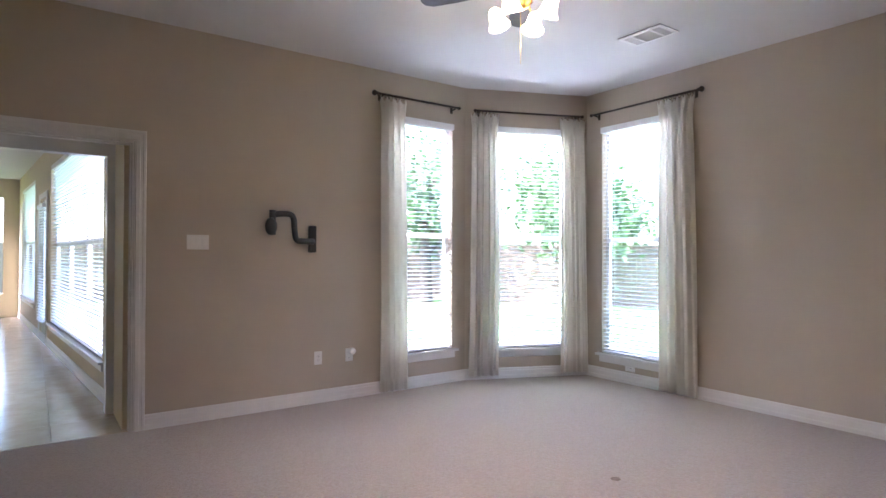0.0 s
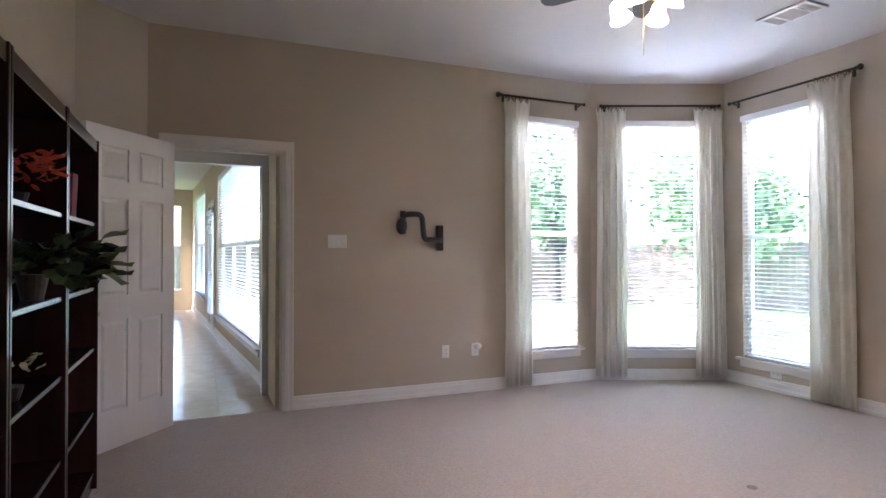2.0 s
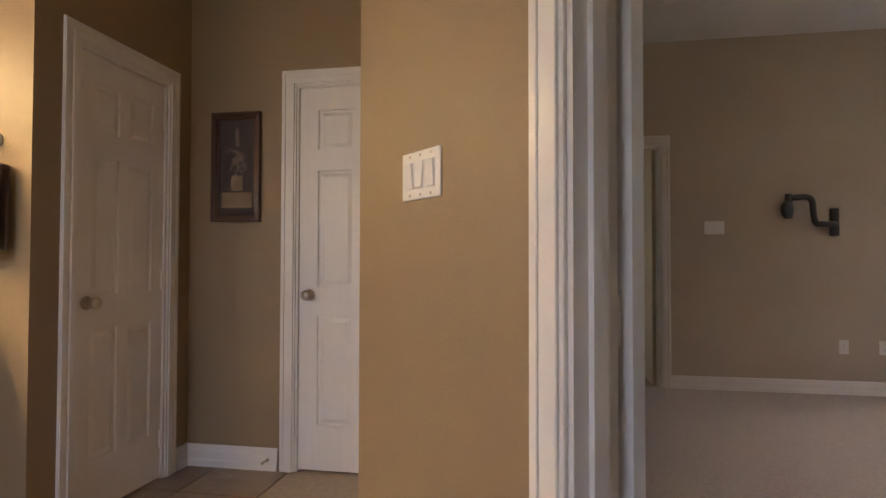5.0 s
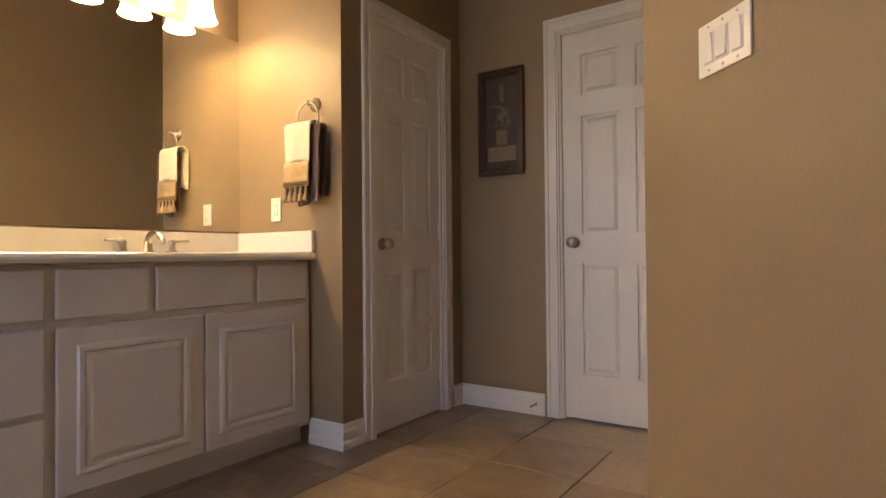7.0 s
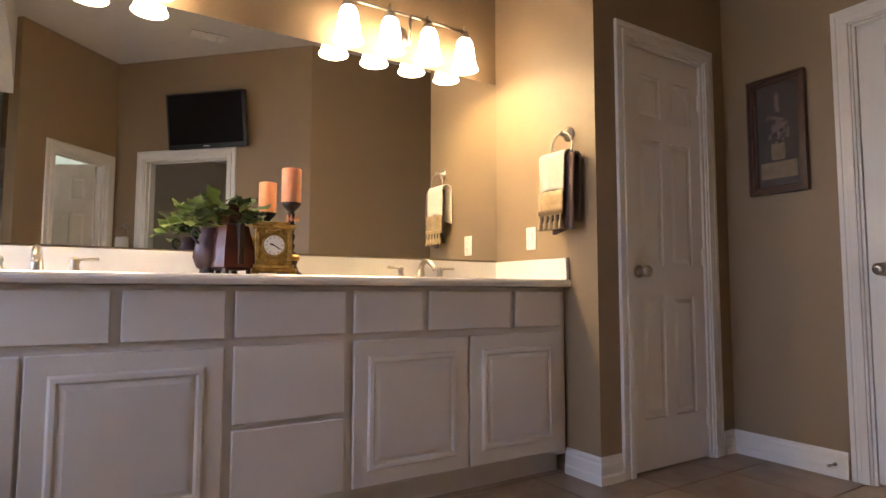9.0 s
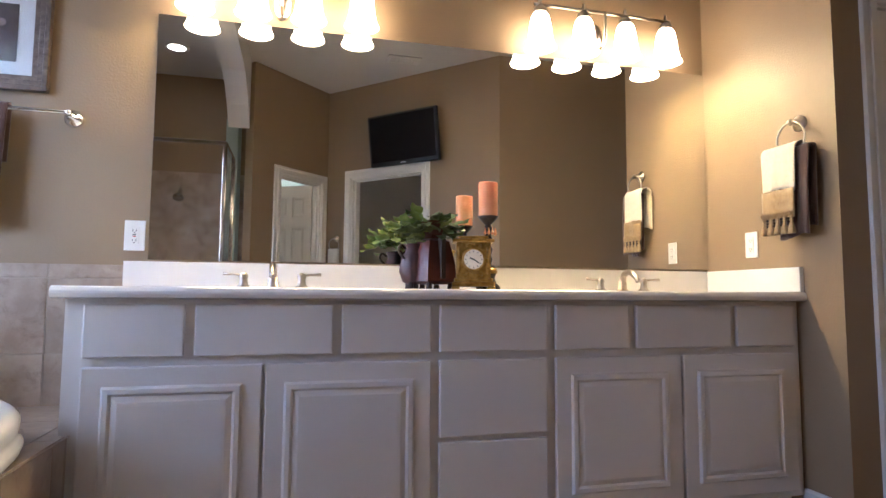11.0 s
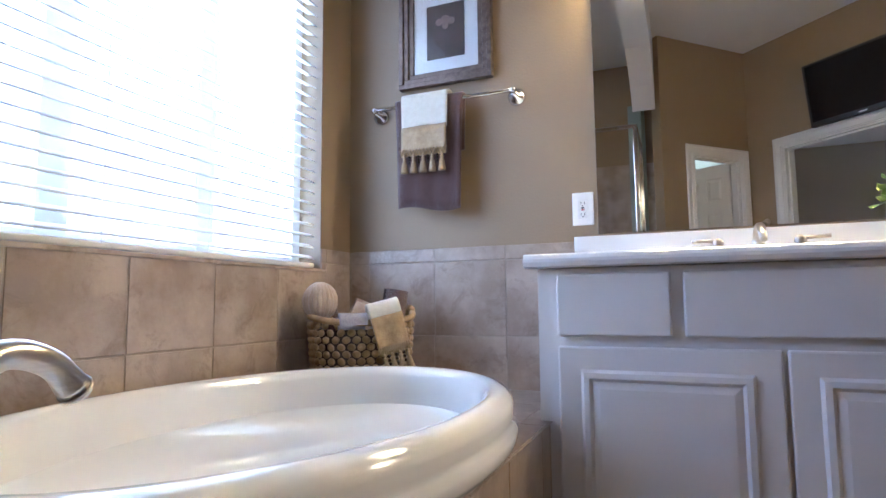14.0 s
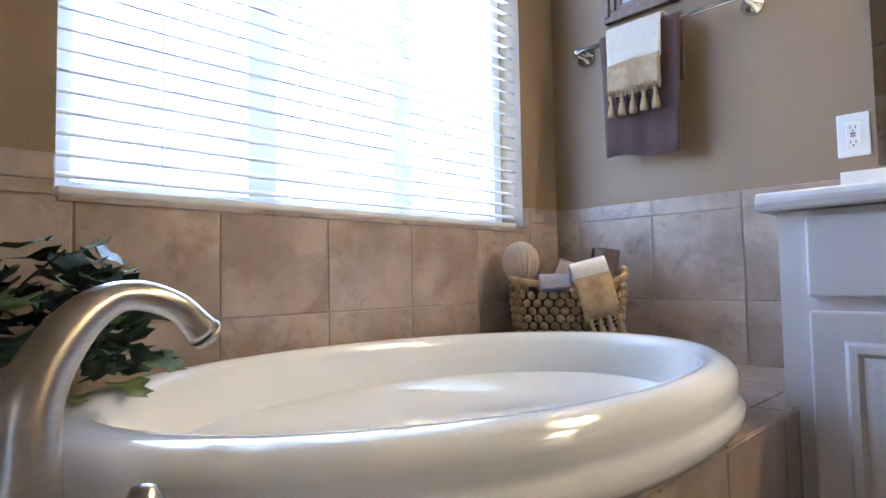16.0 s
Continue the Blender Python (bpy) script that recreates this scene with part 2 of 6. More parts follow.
def lathe(profile, n=24, sx=1.0, sy=1.0, square=0.0):
    """Turns (radius, z) pairs round z."""
    b = bmesh.new()
    rings = []
    for r, z in profile:
        ring = []
        for i in range(n):
            a = 2 * math.pi * i / n
            c, s = math.cos(a), math.sin(a)
            k = 1.0 if not square else (1 - square) + square / max(abs(c), abs(s))
            ring.append(b.verts.new((r * c * k * sx, r * s * k * sy, z)))
        rings.append(ring)
    for r0, r1 in zip(rings, rings[1:]):
        for i in range(n):
            b.faces.new((r0[i], r0[(i + 1) % n], r1[(i + 1) % n], r1[i]))
    b.faces.new(rings[0][::-1])
    b.faces.new(rings[-1])
    return b


def tube(points, radii, n=12, flat=1.0):
    b = bmesh.new()
    pts = [Vector(p) for p in points]
    if not hasattr(radii, "__len__"):
        radii = [radii] * len(pts)
    rings, up = [], Vector((0, 0, 1))
    ref = None
    for i, p in enumerate(pts):
        d = (pts[min(i + 1, len(pts) - 1)] - pts[max(i - 1, 0)]).normalized()
        if ref is None:
            ref = d.cross(up if abs(d.z) < 0.9 else Vector((1, 0, 0))).normalized()
        ref = (ref - d * ref.dot(d)).normalized()
        o = d.cross(ref)
        rings.append([b.verts.new(p + radii[i] * (math.cos(a) * ref + flat * math.sin(a) * o)) for a in (2 * math.pi * k / n for k in range(n))])
    for r0, r1 in zip(rings, rings[1:]):
        for i in range(n):
            b.faces.new((r0[i], r0[(i + 1) % n], r1[(i + 1) % n], r1[i]))
    b.faces.new(rings[0][::-1])
    b.faces.new(rings[-1])
    return b


def curve_pts(ctrl, n=20):
    """A smooth run through control points (Catmull-Rom)."""
    c = [Vector(p) for p in ctrl]
    c = [2 * c[0] - c[1]] + c + [2 * c[-1] - c[-2]]
    out = []
    for k in range(n + 1):
        f = k / n * (len(c) - 3)
        i = min(int(f), len(c) - 4)
        u = f - i
        p0, p1, p2, p3 = c[i:i + 4]
        out.append(0.5 * ((2 * p1) + (p2 - p0) * u + (2 * p0 - 5 * p1 + 4 * p2 - p3) * u * u + (3 * p1 - p0 - 3 * p2 + p3) * u ** 3))
    return out


def cyl(p, q, r, n=16):
    return tube([p, q], r, n)


def ball(r, n=12, m=None):
    b = bmesh.new()
    bmesh.ops.create_uvsphere(b, u_segments=n, v_segments=max(6, n // 2 + 2), radius=r)
    if m:
        b.transform(m)
    return b


def along(p, q):
    """Local frame of a wall: x along it, y outwards (away from the room), z up."""
    p, q = Vector((*p, 0)), Vector((*q, 0))
    d = (q - p).normalized()
    n = Vector((-d.y, d.x, 0))
    m = Matrix(((d.x, n.x, 0, p.x), (d.y, n.y, 0, p.y), (0, 0, 1, 0), (0, 0, 0, 1)))
    return m, (q - p).length


def wall(name, p, q, height, thick, material, openings=(), label="painted wall", z0=0.0):
    m, length = along(p, q)
    b = bmesh.new()
    us = sorted({0.0, length, *[o[0] for o in openings], *[o[1] for o in openings]})
    for u0, u1 in zip(us, us[1:]):
        gaps = [(o[2], o[3]) for o in openings if o[0] <= u0 + 1e-6 and o[1] >= u1 - 1e-6]
        z = z0
        for a, c in sorted(gaps):
            if a > z:
                box(u0, u1, 0, thick, z, a, bm=b)
            z = c
        box(u0, u1, 0, thick, z, height, bm=b)
    bmesh.ops.remove_doubles(b, verts=b.verts, dist=1e-5)
    o = part(name, b, material, None)
    o.matrix_world = m
    tagged(o, label, "wall", kind="structure")
    return m, length


def profile_run(pts, section, closed=False):
    """Sweeps a flat section (offset, z) along corners with mitres; offset points to the right of travel."""
    b = bmesh.new()
    P = [Vector((*p, 0)) for p in pts]
    rings = []
    for i, p in enumerate(P):
        d0 = (p - P[i - 1]).normalized() if i else (P[1] - p).normalized()
        d1 = (P[i + 1] - p).normalized() if i < len(P) - 1 else d0
        n0, n1 = Vector((d0.y, -d0.x, 0)), Vector((d1.y, -d1.x, 0))
        n = (n0 + n1) / (1 + n0.dot(n1))
        rings.append([b.verts.new(p + n * o + Vector((0, 0, z))) for o, z in section])
    k = len(section)
    for r0, r1 in zip(rings, rings[1:]):
        for i in range(k):
            b.faces.new((r0[i], r0[(i + 1) % k], r1[(i + 1) % k], r1[i]))
    b.faces.new(rings[0])
    b.faces.new(rings[-1][::-1])
    return b


BASE = [(0.0, 0.0), (0.017, 0.0), (0.017, 0.035), (0.013, 0.045), (0.013, 0.085), (0.009, 0.095), (0.009, 0.108), (0.003, 0.12), (0.0, 0.12)]


def baseboard(pts, parent_label="white moulded baseboard along the wall"):
    solid("baseboard", profile_run(pts, BASE), white_paint, parent_label, "baseboard", kind="structure")


def casing_bm(u0, u1, top, width=0.075, y0=0.0, sgn=-1):
    """Moulded casing round an opening: two legs and a head, in wall coordinates."""
    b = bmesh.new()
    for lo, hi, t in ((0.0, 1.0, 0.012), (0.12, 0.5, 0.02), (0.72, 0.97, 0.017)):
        w0, w1 = width * lo, width * hi
        box(u0 - w1, u0 - w0, y0, y0 + sgn * t, 0, top + w0, 0.002, b, 1)
        box(u1 + w0, u1 + w1, y0, y0 + sgn * t, 0, top + w0, 0.002, b, 1)
        box(u0 - w1, u1 + w1, y0, y0 + sgn * t, top + w0, top + w1, 0.002, b, 1)
    return b


def knob(parent, x, y, z, sgn):
    k = part("knob", join(lathe([(0.03, 0), (0.031, 0.006), (0.012, 0.01), (0.011, 0.028), (0.02, 0.034), (0.027, 0.044), (0.028, 0.054), (0.022, 0.064), (0.008, 0.067)], 20),
                          lathe([(0.006, 0.066), (0.006, 0.069)], 10)), nickel, parent, "brushed nickel knob", True)
    k.matrix_local = pose(x, y, z, -90 * sgn, 0, 0)
    return k


def six_panel_door(name, w, h, label, m, thick=0.036, knob_x=None, kz=0.94, kind="", hinge_x=None):
    """A moulded six-panel door leaf: x 0..w, y 0..thick, faces recessed on both sides."""
    d = thing(name, label, "door", m, kind=kind)
    st, mid = 0.15 * w, 0.12 * w
    cols = [(st, (w - mid) / 2), ((w + mid) / 2, w - st)]
    rows = [(0.115 * h, 0.40 * h), (0.475 * h, 0.78 * h), (0.835 * h, 0.94 * h)]
    b = bmesh.new()
    us = [0, cols[0][0], cols[0][1], cols[1][0], cols[1][1], w]
    zs = [0, rows[0][0], rows[0][1], rows[1][0], rows[1][1], rows[2][0], rows[2][1], h]
    for i in range(5):
        for j in range(7):
            if i in (1, 3) and j in (1, 3, 5):
                box(us[i], us[i + 1], 0.012, thick - 0.012, zs[j], zs[j + 1], bm=b)
            else:
                box(us[i], us[i + 1], 0, thick, zs[j], zs[j + 1], bm=b)
    part("leaf", b, door_paint, d)
    for c in cols:
        for r in rows:
            pb = bmesh.new()
            for f in (0, 1):
                ya, yb = (0.004, 0.013) if not f else (thick - 0.004, thick - 0.013)
                x0, x1, z0, z1 = c[0], c[1], r[0], r[1]
                g, k = 0.012, 0.034
                vo = [pb.verts.new(v) for v in ((x0 + g, yb, z0 + g), (x1 - g, yb, z0 + g), (x1 - g, yb, z1 - g), (x0 + g, yb, z1 - g))]
                vi = [pb.verts.new(v) for v in ((x0 + k, ya, z0 + k), (x1 - k, ya, z0 + k), (x1 - k, ya, z1 - k), (x0 + k, ya, z1 - k))]
                for i in range(4):
                    pb.faces.new((vo[i], vo[(i + 1) % 4], vi[(i + 1) % 4], vi[i]))
                pb.faces.new(vi)
            part("panel", pb, door_paint, d)
    if knob_x is not None:
        knob(d, knob_x, 0, kz, -1)
        k2 = knob(d, knob_x, thick, kz, 1)
    if hinge_x is not None:
        for z in (0.2, h / 2, h - 0.2):
            hb = cyl((hinge_x, -0.006, z - 0.045), (hinge_x, -0.006, z + 0.045), 0.006, 10)
            box(hinge_x - 0.006, hinge_x + 0.03, -0.002, 0.0, z - 0.045, z + 0.045, bm=hb)
            part("hinge", hb, white_paint, d)
    return d


def plate(name, label, m, w, h, kind_of):
    """A wall plate in the wall's own frame: x across, z up, -y into the room."""
    p = thing(name, label, "wall plate", m)
    part("plate", box(-w / 2, w / 2, -0.006, 0, -h / 2, h / 2, 0.003), plate_white, p)
    if kind_of.startswith("rocker"):
        n = int(kind_of[-1])
        for i in range(n):
            x = (i - (n - 1) / 2) * 0.046
            part("frame", box(x - 0.018, x + 0.018, -0.0075, -0.005, -0.035, 0.035, 0.001, seg=1), plate_white, p)
            rb = box(x - 0.0155, x + 0.0155, -0.011, -0.006, -0.032, 0.032, 0.002)
            rb.transform(Matrix.Translation((0, -0.001, 0)) @ Matrix.Rotation(radians(4 if i != 1 else -4), 4, "X"))
            part("rocker", rb, plate_white, p)
            for z in (-0.048, 0.048):
                part("screw", cyl((x, -0.0055, z), (x, -0.0075, z), 0.0032, 10), nickel, p)
    else:
        part("insert", box(-0.0165, 0.0165, -0.009, -0.005, -0.034, 0.034, 0.002), plate_white, p)
        sl = bmesh.new()
        for z in (-0.02, 0.02):
            for x in (-0.0062, 0.0062):
                box(x - 0.001, x + 0.001, -0.0096, -0.0085, z - 0.004, z + 0.005, bm=sl)
            box(-0.002, 0.002, -0.0096, -0.0085, z - 0.011, z - 0.007, bm=sl)
        part("slots", sl, slot_dark, p)
        if kind_of == "gfci":
            part("button", box(-0.006, 0.006, -0.0105, -0.0085, 0.001, 0.005), slot_dark, p)
            part("button", box(-0.006, 0.006, -0.0105, -0.0085, -0.006, -0.002), red_button, p)
    return p

# ---- plan ----
H = 3.2
XW, XE, YN = 0.11, 3.74, -0.75
X2 = 4.76
A, B = (2.0, -3.6), (3.4, -2.2)
P1, P2 = (7.315, -6.93), (6.76, -8.24)

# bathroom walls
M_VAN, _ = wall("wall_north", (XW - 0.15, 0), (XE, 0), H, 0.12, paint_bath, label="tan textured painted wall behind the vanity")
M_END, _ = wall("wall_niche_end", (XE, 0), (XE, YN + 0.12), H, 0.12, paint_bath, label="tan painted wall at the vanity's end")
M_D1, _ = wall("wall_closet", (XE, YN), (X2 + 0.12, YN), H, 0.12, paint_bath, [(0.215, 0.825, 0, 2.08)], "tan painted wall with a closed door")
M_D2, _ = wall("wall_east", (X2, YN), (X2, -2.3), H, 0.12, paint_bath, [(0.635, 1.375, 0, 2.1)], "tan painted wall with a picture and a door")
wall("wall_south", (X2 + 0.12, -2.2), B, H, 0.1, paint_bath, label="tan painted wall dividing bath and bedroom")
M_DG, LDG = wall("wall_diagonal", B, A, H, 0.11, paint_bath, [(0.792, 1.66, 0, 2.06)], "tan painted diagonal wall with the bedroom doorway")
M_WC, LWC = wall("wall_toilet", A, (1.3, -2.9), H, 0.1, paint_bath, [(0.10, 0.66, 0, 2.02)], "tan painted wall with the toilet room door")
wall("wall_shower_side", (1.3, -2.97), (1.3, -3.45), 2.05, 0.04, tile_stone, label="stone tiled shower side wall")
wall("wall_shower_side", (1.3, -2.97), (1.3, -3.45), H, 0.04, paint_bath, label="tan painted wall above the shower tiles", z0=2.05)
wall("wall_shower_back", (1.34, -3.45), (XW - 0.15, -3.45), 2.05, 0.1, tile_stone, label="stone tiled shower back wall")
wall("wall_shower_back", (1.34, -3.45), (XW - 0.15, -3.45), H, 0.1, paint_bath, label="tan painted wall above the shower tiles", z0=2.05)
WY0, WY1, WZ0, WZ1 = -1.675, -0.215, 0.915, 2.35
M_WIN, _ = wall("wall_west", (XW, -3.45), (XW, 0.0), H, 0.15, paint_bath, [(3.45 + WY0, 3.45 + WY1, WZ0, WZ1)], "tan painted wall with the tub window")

# bedroom walls
wall("wall_bookcase", (X2 + 0.12, -2.3), (6.9, -2.3), H, 0.1, paint_bed, label="taupe painted wall behind the bookcases")
wall("wall_bedroom_corner", (6.9, -2.3), (7.315, -2.715), H, 0.1, paint_bed, label="taupe painted chamfered corner wall")
M_LW, _ = wall("wall_tv", (7.315, -2.715), P1, H, 0.12, paint_bed,
               [(0.16, 1.045, 0, 2.21), (6.0 - 2.715, 6.76 - 2.715, 0.36, 2.73)], "taupe painted wall with a doorway and a window")
M_CH, LCH = wall("wall_bay", P1, P2, H, 0.12, paint_bed, [(0.27, 1.19, 0.33, 2.75)], "taupe painted angled bay wall with a window")
M_RW, _ = wall("wall_bedroom_south", P2, (2.1, -8.24), H, 0.12, paint_bed, [(0.22, 1.1, 0.28, 2.75)], "taupe painted wall with a window")
wall("wall_bedroom_west", (2.1, -8.24), (2.1, -3.68), H, 0.12, paint_bed, label="taupe painted bedroom wall")
lin = bmesh.new()
mm, ll = M_DG @ Matrix.Translation((0, 0.11, 0)), LDG + 0.05
for u0, u1, z0, z1 in ((-0.1, 0.792, 0, H), (1.66, ll, 0, H), (0.792, 1.66, 2.06, H)):
    box(u0, u1, 0.003, 0.008, z0, z1, bm=lin)
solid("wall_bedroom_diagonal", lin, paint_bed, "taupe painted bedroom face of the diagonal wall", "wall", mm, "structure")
wl = box(3.44, 4.9, -2.306, -2.302, 0, H)
solid("wall_bedroom_north", wl, paint_bed, "taupe painted wall behind the bookcases", "wall", kind="structure")

# ceilings
def slab(name, pts, z0, z1, material, label, category):
    b = bmesh.new()
    g = bmesh.ops.extrude_face_region(b, geom=[b.faces.new([b.verts.new((x, y, z0)) for x, y in pts])])
    bmesh.ops.translate(b, vec=(0, 0, z1 - z0), verts=[v for v in g["geom"] if isinstance(v, bmesh.types.BMVert)])
    return solid(name, b, material, label, category, kind="structure")


slab("ceiling_bath", [(0.0, 0.05), (X2 + 0.05, 0.05), (X2 + 0.05, -2.25), (3.44, -2.25), (2.03, -3.66), (1.2, -3.5), (0.0, -3.5)], 3.0, 3.19, ceil_white, "white textured bathroom ceiling", "ceiling")
slab("ceiling_bedroom", [(3.5, -2.26), (6.95, -2.26), (7.36, -2.7), (7.36, -8.3), (2.05, -8.3), (2.05, -3.72)], 3.15, 3.19, ceil_white, "white textured bedroom ceiling", "ceiling")
# unseen cover slab added above the ceilings to block sky and sun
slab("roof", [(-0.2, 0.3), (17.8, 0.3), (17.8, -3.85), (7.45, -3.85), (7.45, -7.0), (6.85, -8.4), (-0.2, -8.4)], 3.21, 3.4, roof_mat, "unseen flat slab added over the rooms to keep out the sky", "roof")

# bathroom floor substrate and bedroom carpet
fl = bmesh.new()
pts = [(-0.1, 0.1), (5.0, 0.1), (5.0, -2.25), (3.45, -2.25), (1.95, -3.75), (1.2, -3.6), (-0.1, -3.6)]
vs = [fl.verts.new((x, y, -0.006)) for x, y in pts]
g = bmesh.ops.extrude_face_region(fl, geom=[fl.faces.new(vs)])
bmesh.ops.translate(fl, vec=(0, 0, -0.1), verts=[v for v in g["geom"] if isinstance(v, bmesh.types.BMVert)])
bath_floor = solid("floor_bath", fl, grout, "grout bed of the stone tiled bathroom floor", "floor", kind="structure")
fl = bmesh.new()
pts = [(3.45, -2.25), (7.36, -2.25), (7.36, -8.3), (2.05, -8.3), (2.05, -3.65)]
vs = [fl.verts.new((x, y, 0.004)) for x, y in pts]
g = bmesh.ops.extrude_face_region(fl, geom=[fl.faces.new(vs)])
bmesh.ops.translate(fl, vec=(0, 0, -0.1), verts=[v for v in g["geom"] if isinstance(v, bmesh.types.BMVert)])
solid("floor_bedroom", fl, carpet, "beige loop-pile wall-to-wall carpet", "carpet", kind="structure")
cb = bmesh.new()
for x, y in ((4.62, -6.0), (4.3, -5.35), (3.95, -5.0)):
    join(cb, lathe([(0.03, 0.0), (0.028, 0.004), (0.0, 0.005)], 10), Matrix.Translation((x, y, 0.004)))
solid("carpet_mark", cb, mat("carpet_dent", (0.2, 0.15, 0.12), 0.95, color2=(0.28, 0.22, 0.18), scale=60), "small dark marks in the carpet", "carpet mark", kind="structure")

# baseboards
baseboard([(XE, -0.54), (XE, YN), (3.87, YN)])
baseboard([(4.66, YN), (X2, YN), (X2, -1.295)])
dgp = lambda u: tuple((M_DG @ Vector((u, 0, 0)))[:2])
baseboard([(X2, -2.2), B, dgp(0.71)])
baseboard([(6.9, -2.3), (7.315, -2.715), (7.315, -2.795)])
baseboard([(7.315, -3.84), P1, P2, (2.1, -8.24), (2.1, -3.75)])

# door frames
def jamb(u0, u1, top, thick, m, label, casings=(-1, 1), mat_=None):
    d = thing("trim", label, "door frame", m, kind="structure")
    j = bmesh.new()
    box(u0, u0 + 0.018, 0, thick, 0, top, bm=j)
    box(u1 - 0.018, u1, 0, thick, 0, top, bm=j)
    box(u0 + 0.018, u1 - 0.018, 0, thick, top - 0.018, top, bm=j)
    part("jamb", j, white_paint, d)
    s = bmesh.new()
    c = thick * 0.5
    box(u0 + 0.018, u0 + 0.03, c - 0.02, c + 0.02, 0, top - 0.018, bm=s)
    box(u1 - 0.03, u1 - 0.018, c - 0.02, c + 0.02, 0, top - 0.018, bm=s)
    box(u0 + 0.03, u1 - 0.03, c - 0.02, c + 0.02, top - 0.03, top - 0.018, bm=s)
    part("stop", s, white_paint, d)
    for sg in casings:
        part("casing", casing_bm(u0 + 0.006, u1 - 0.006, top - 0.006, 0.085, 0.0 if sg < 0 else thick, sg), white_paint, d)
    return d


jamb(0.215, 0.825, 2.08, 0.12, M_D1, "white moulded frame of the closet door", (-1,))
jamb(0.635, 1.375, 2.1, 0.12, M_D2, "white moulded frame of the bath closet door", (-1,))
jamb(0.792, 1.66, 2.06, 0.118, M_DG, "white moulded frame of the bedroom doorway")
jamb(0.10, 0.66, 2.02, 0.1, M_WC, "white moulded frame of the toilet room door", (-1,))
jamb(0.16, 1.045, 2.21, 0.12, M_LW, "white moulded frame of the hall doorway")

six_panel_door("door_1", 0.572, 2.05, "closed white six-panel door with a nickel knob", M_D1 @ Matrix.Translation((0.234, 0.012, 0.008)), knob_x=0.06, kind="structure", hinge_x=0.565)
six_panel_door("door_2", 0.70, 2.07, "closed white six-panel door beside the picture", M_D2 @ Matrix.Translation((0.655, 0.012, 0.012)), knob_x=0.06, kind="structure")
# bedroom-bath door folded back against the bedroom face
dl = six_panel_door("door_3", 0.74, 2.03, "open white six-panel door folded against the wall", M_DG @ Matrix.Translation((0.822, 0.145, 0.012)) @ Matrix.Rotation(radians(180), 4, "Z") @ Matrix.Translation((0, -0.036, 0)), kind="structure")
for z in (0.25, 1.02, 1.8):
    hb = bmesh.new()
    join(hb, cyl((0.0, -0.006, z - 0.048), (0.0, -0.006, z + 0.048), 0.007, 10))
    hm = M_DG @ Matrix.Translation((0.796, 0.14, 0))
    box(0.0145, 0.0165, -0.06, -0.025, z - 0.048, z + 0.048, bm=hb)
    part("hinge", hb, white_paint, dl, "painted butt hinge").matrix_world = hm
# hall door, open against the chamfered corner
ang = math.degrees(math.atan2(0.5, -0.64))
six_panel_door("door_4", 0.8, 2.18, "open white six-panel door beside the bookcases", pose(7.22, -2.885, 0.012, 0, 0, ang), knob_x=0.76, kind="structure")

# unseen panels added within the wall thickness to seal the two closed doorways
solid("door_backing", box(3.96, 4.56, -0.645, -0.632, -0.005, 2.075), paint_bath, "unseen panel added to seal the opening behind the closed door", "panel", kind="structure")
solid("door_backing", box(4.862, 4.876, -2.12, -1.39, -0.005, 2.095), paint_bath, "unseen panel added to seal the opening behind the closed door", "panel", kind="structure")

# ---- windows ----
def window(name, m, u0, u1, z0, z1, thick, label, bars=(0.5,), sill=True, mull=()):
    w = thing(name, label, "window", m, kind="structure")
    f = bmesh.new()
    y0, y1 = thick - 0.05, thick - 0.01
    box(u0, u0 + 0.045, y0, y1, z0, z1, bm=f)
    box(u1 - 0.045, u1, y0, y1, z0, z1, bm=f)
    box(u0 + 0.045, u1 - 0.045, y0, y1, z0, z0 + 0.045, bm=f)
    box(u0 + 0.045, u1 - 0.045, y0, y1, z1 - 0.045, z1, bm=f)
    for k in bars:
        zz = z0 + (z1 - z0) * k
        box(u0 + 0.045, u1 - 0.045, y0, y1, zz - 0.025, zz + 0.025, bm=f)
    for k in mull:
        uu = u0 + (u1 - u0) * k
        box(uu - 0.04, uu + 0.04, y0, y1, z0 + 0.045, z1 - 0.045, bm=f)
    part("window_frame", f, white_paint, w)
    p = part("pane", box(u0 + 0.04, u1 - 0.04, thick - 0.03, thick - 0.026, z0 + 0.04, z1 - 0.04), glass, w)
    p.visible_shadow = False
    if sill:
        s = box(u0 - 0.06, u1 + 0.06, -0.05, thick - 0.05, z0 - 0.025, z0, 0.006)
        part("window_sill", s, white_paint, w)
        part("apron", box(u0 - 0.03, u1 + 0.03, -0.016, 0, z0 - 0.095, z0 - 0.026, 0.006), white_paint, w)
    return w


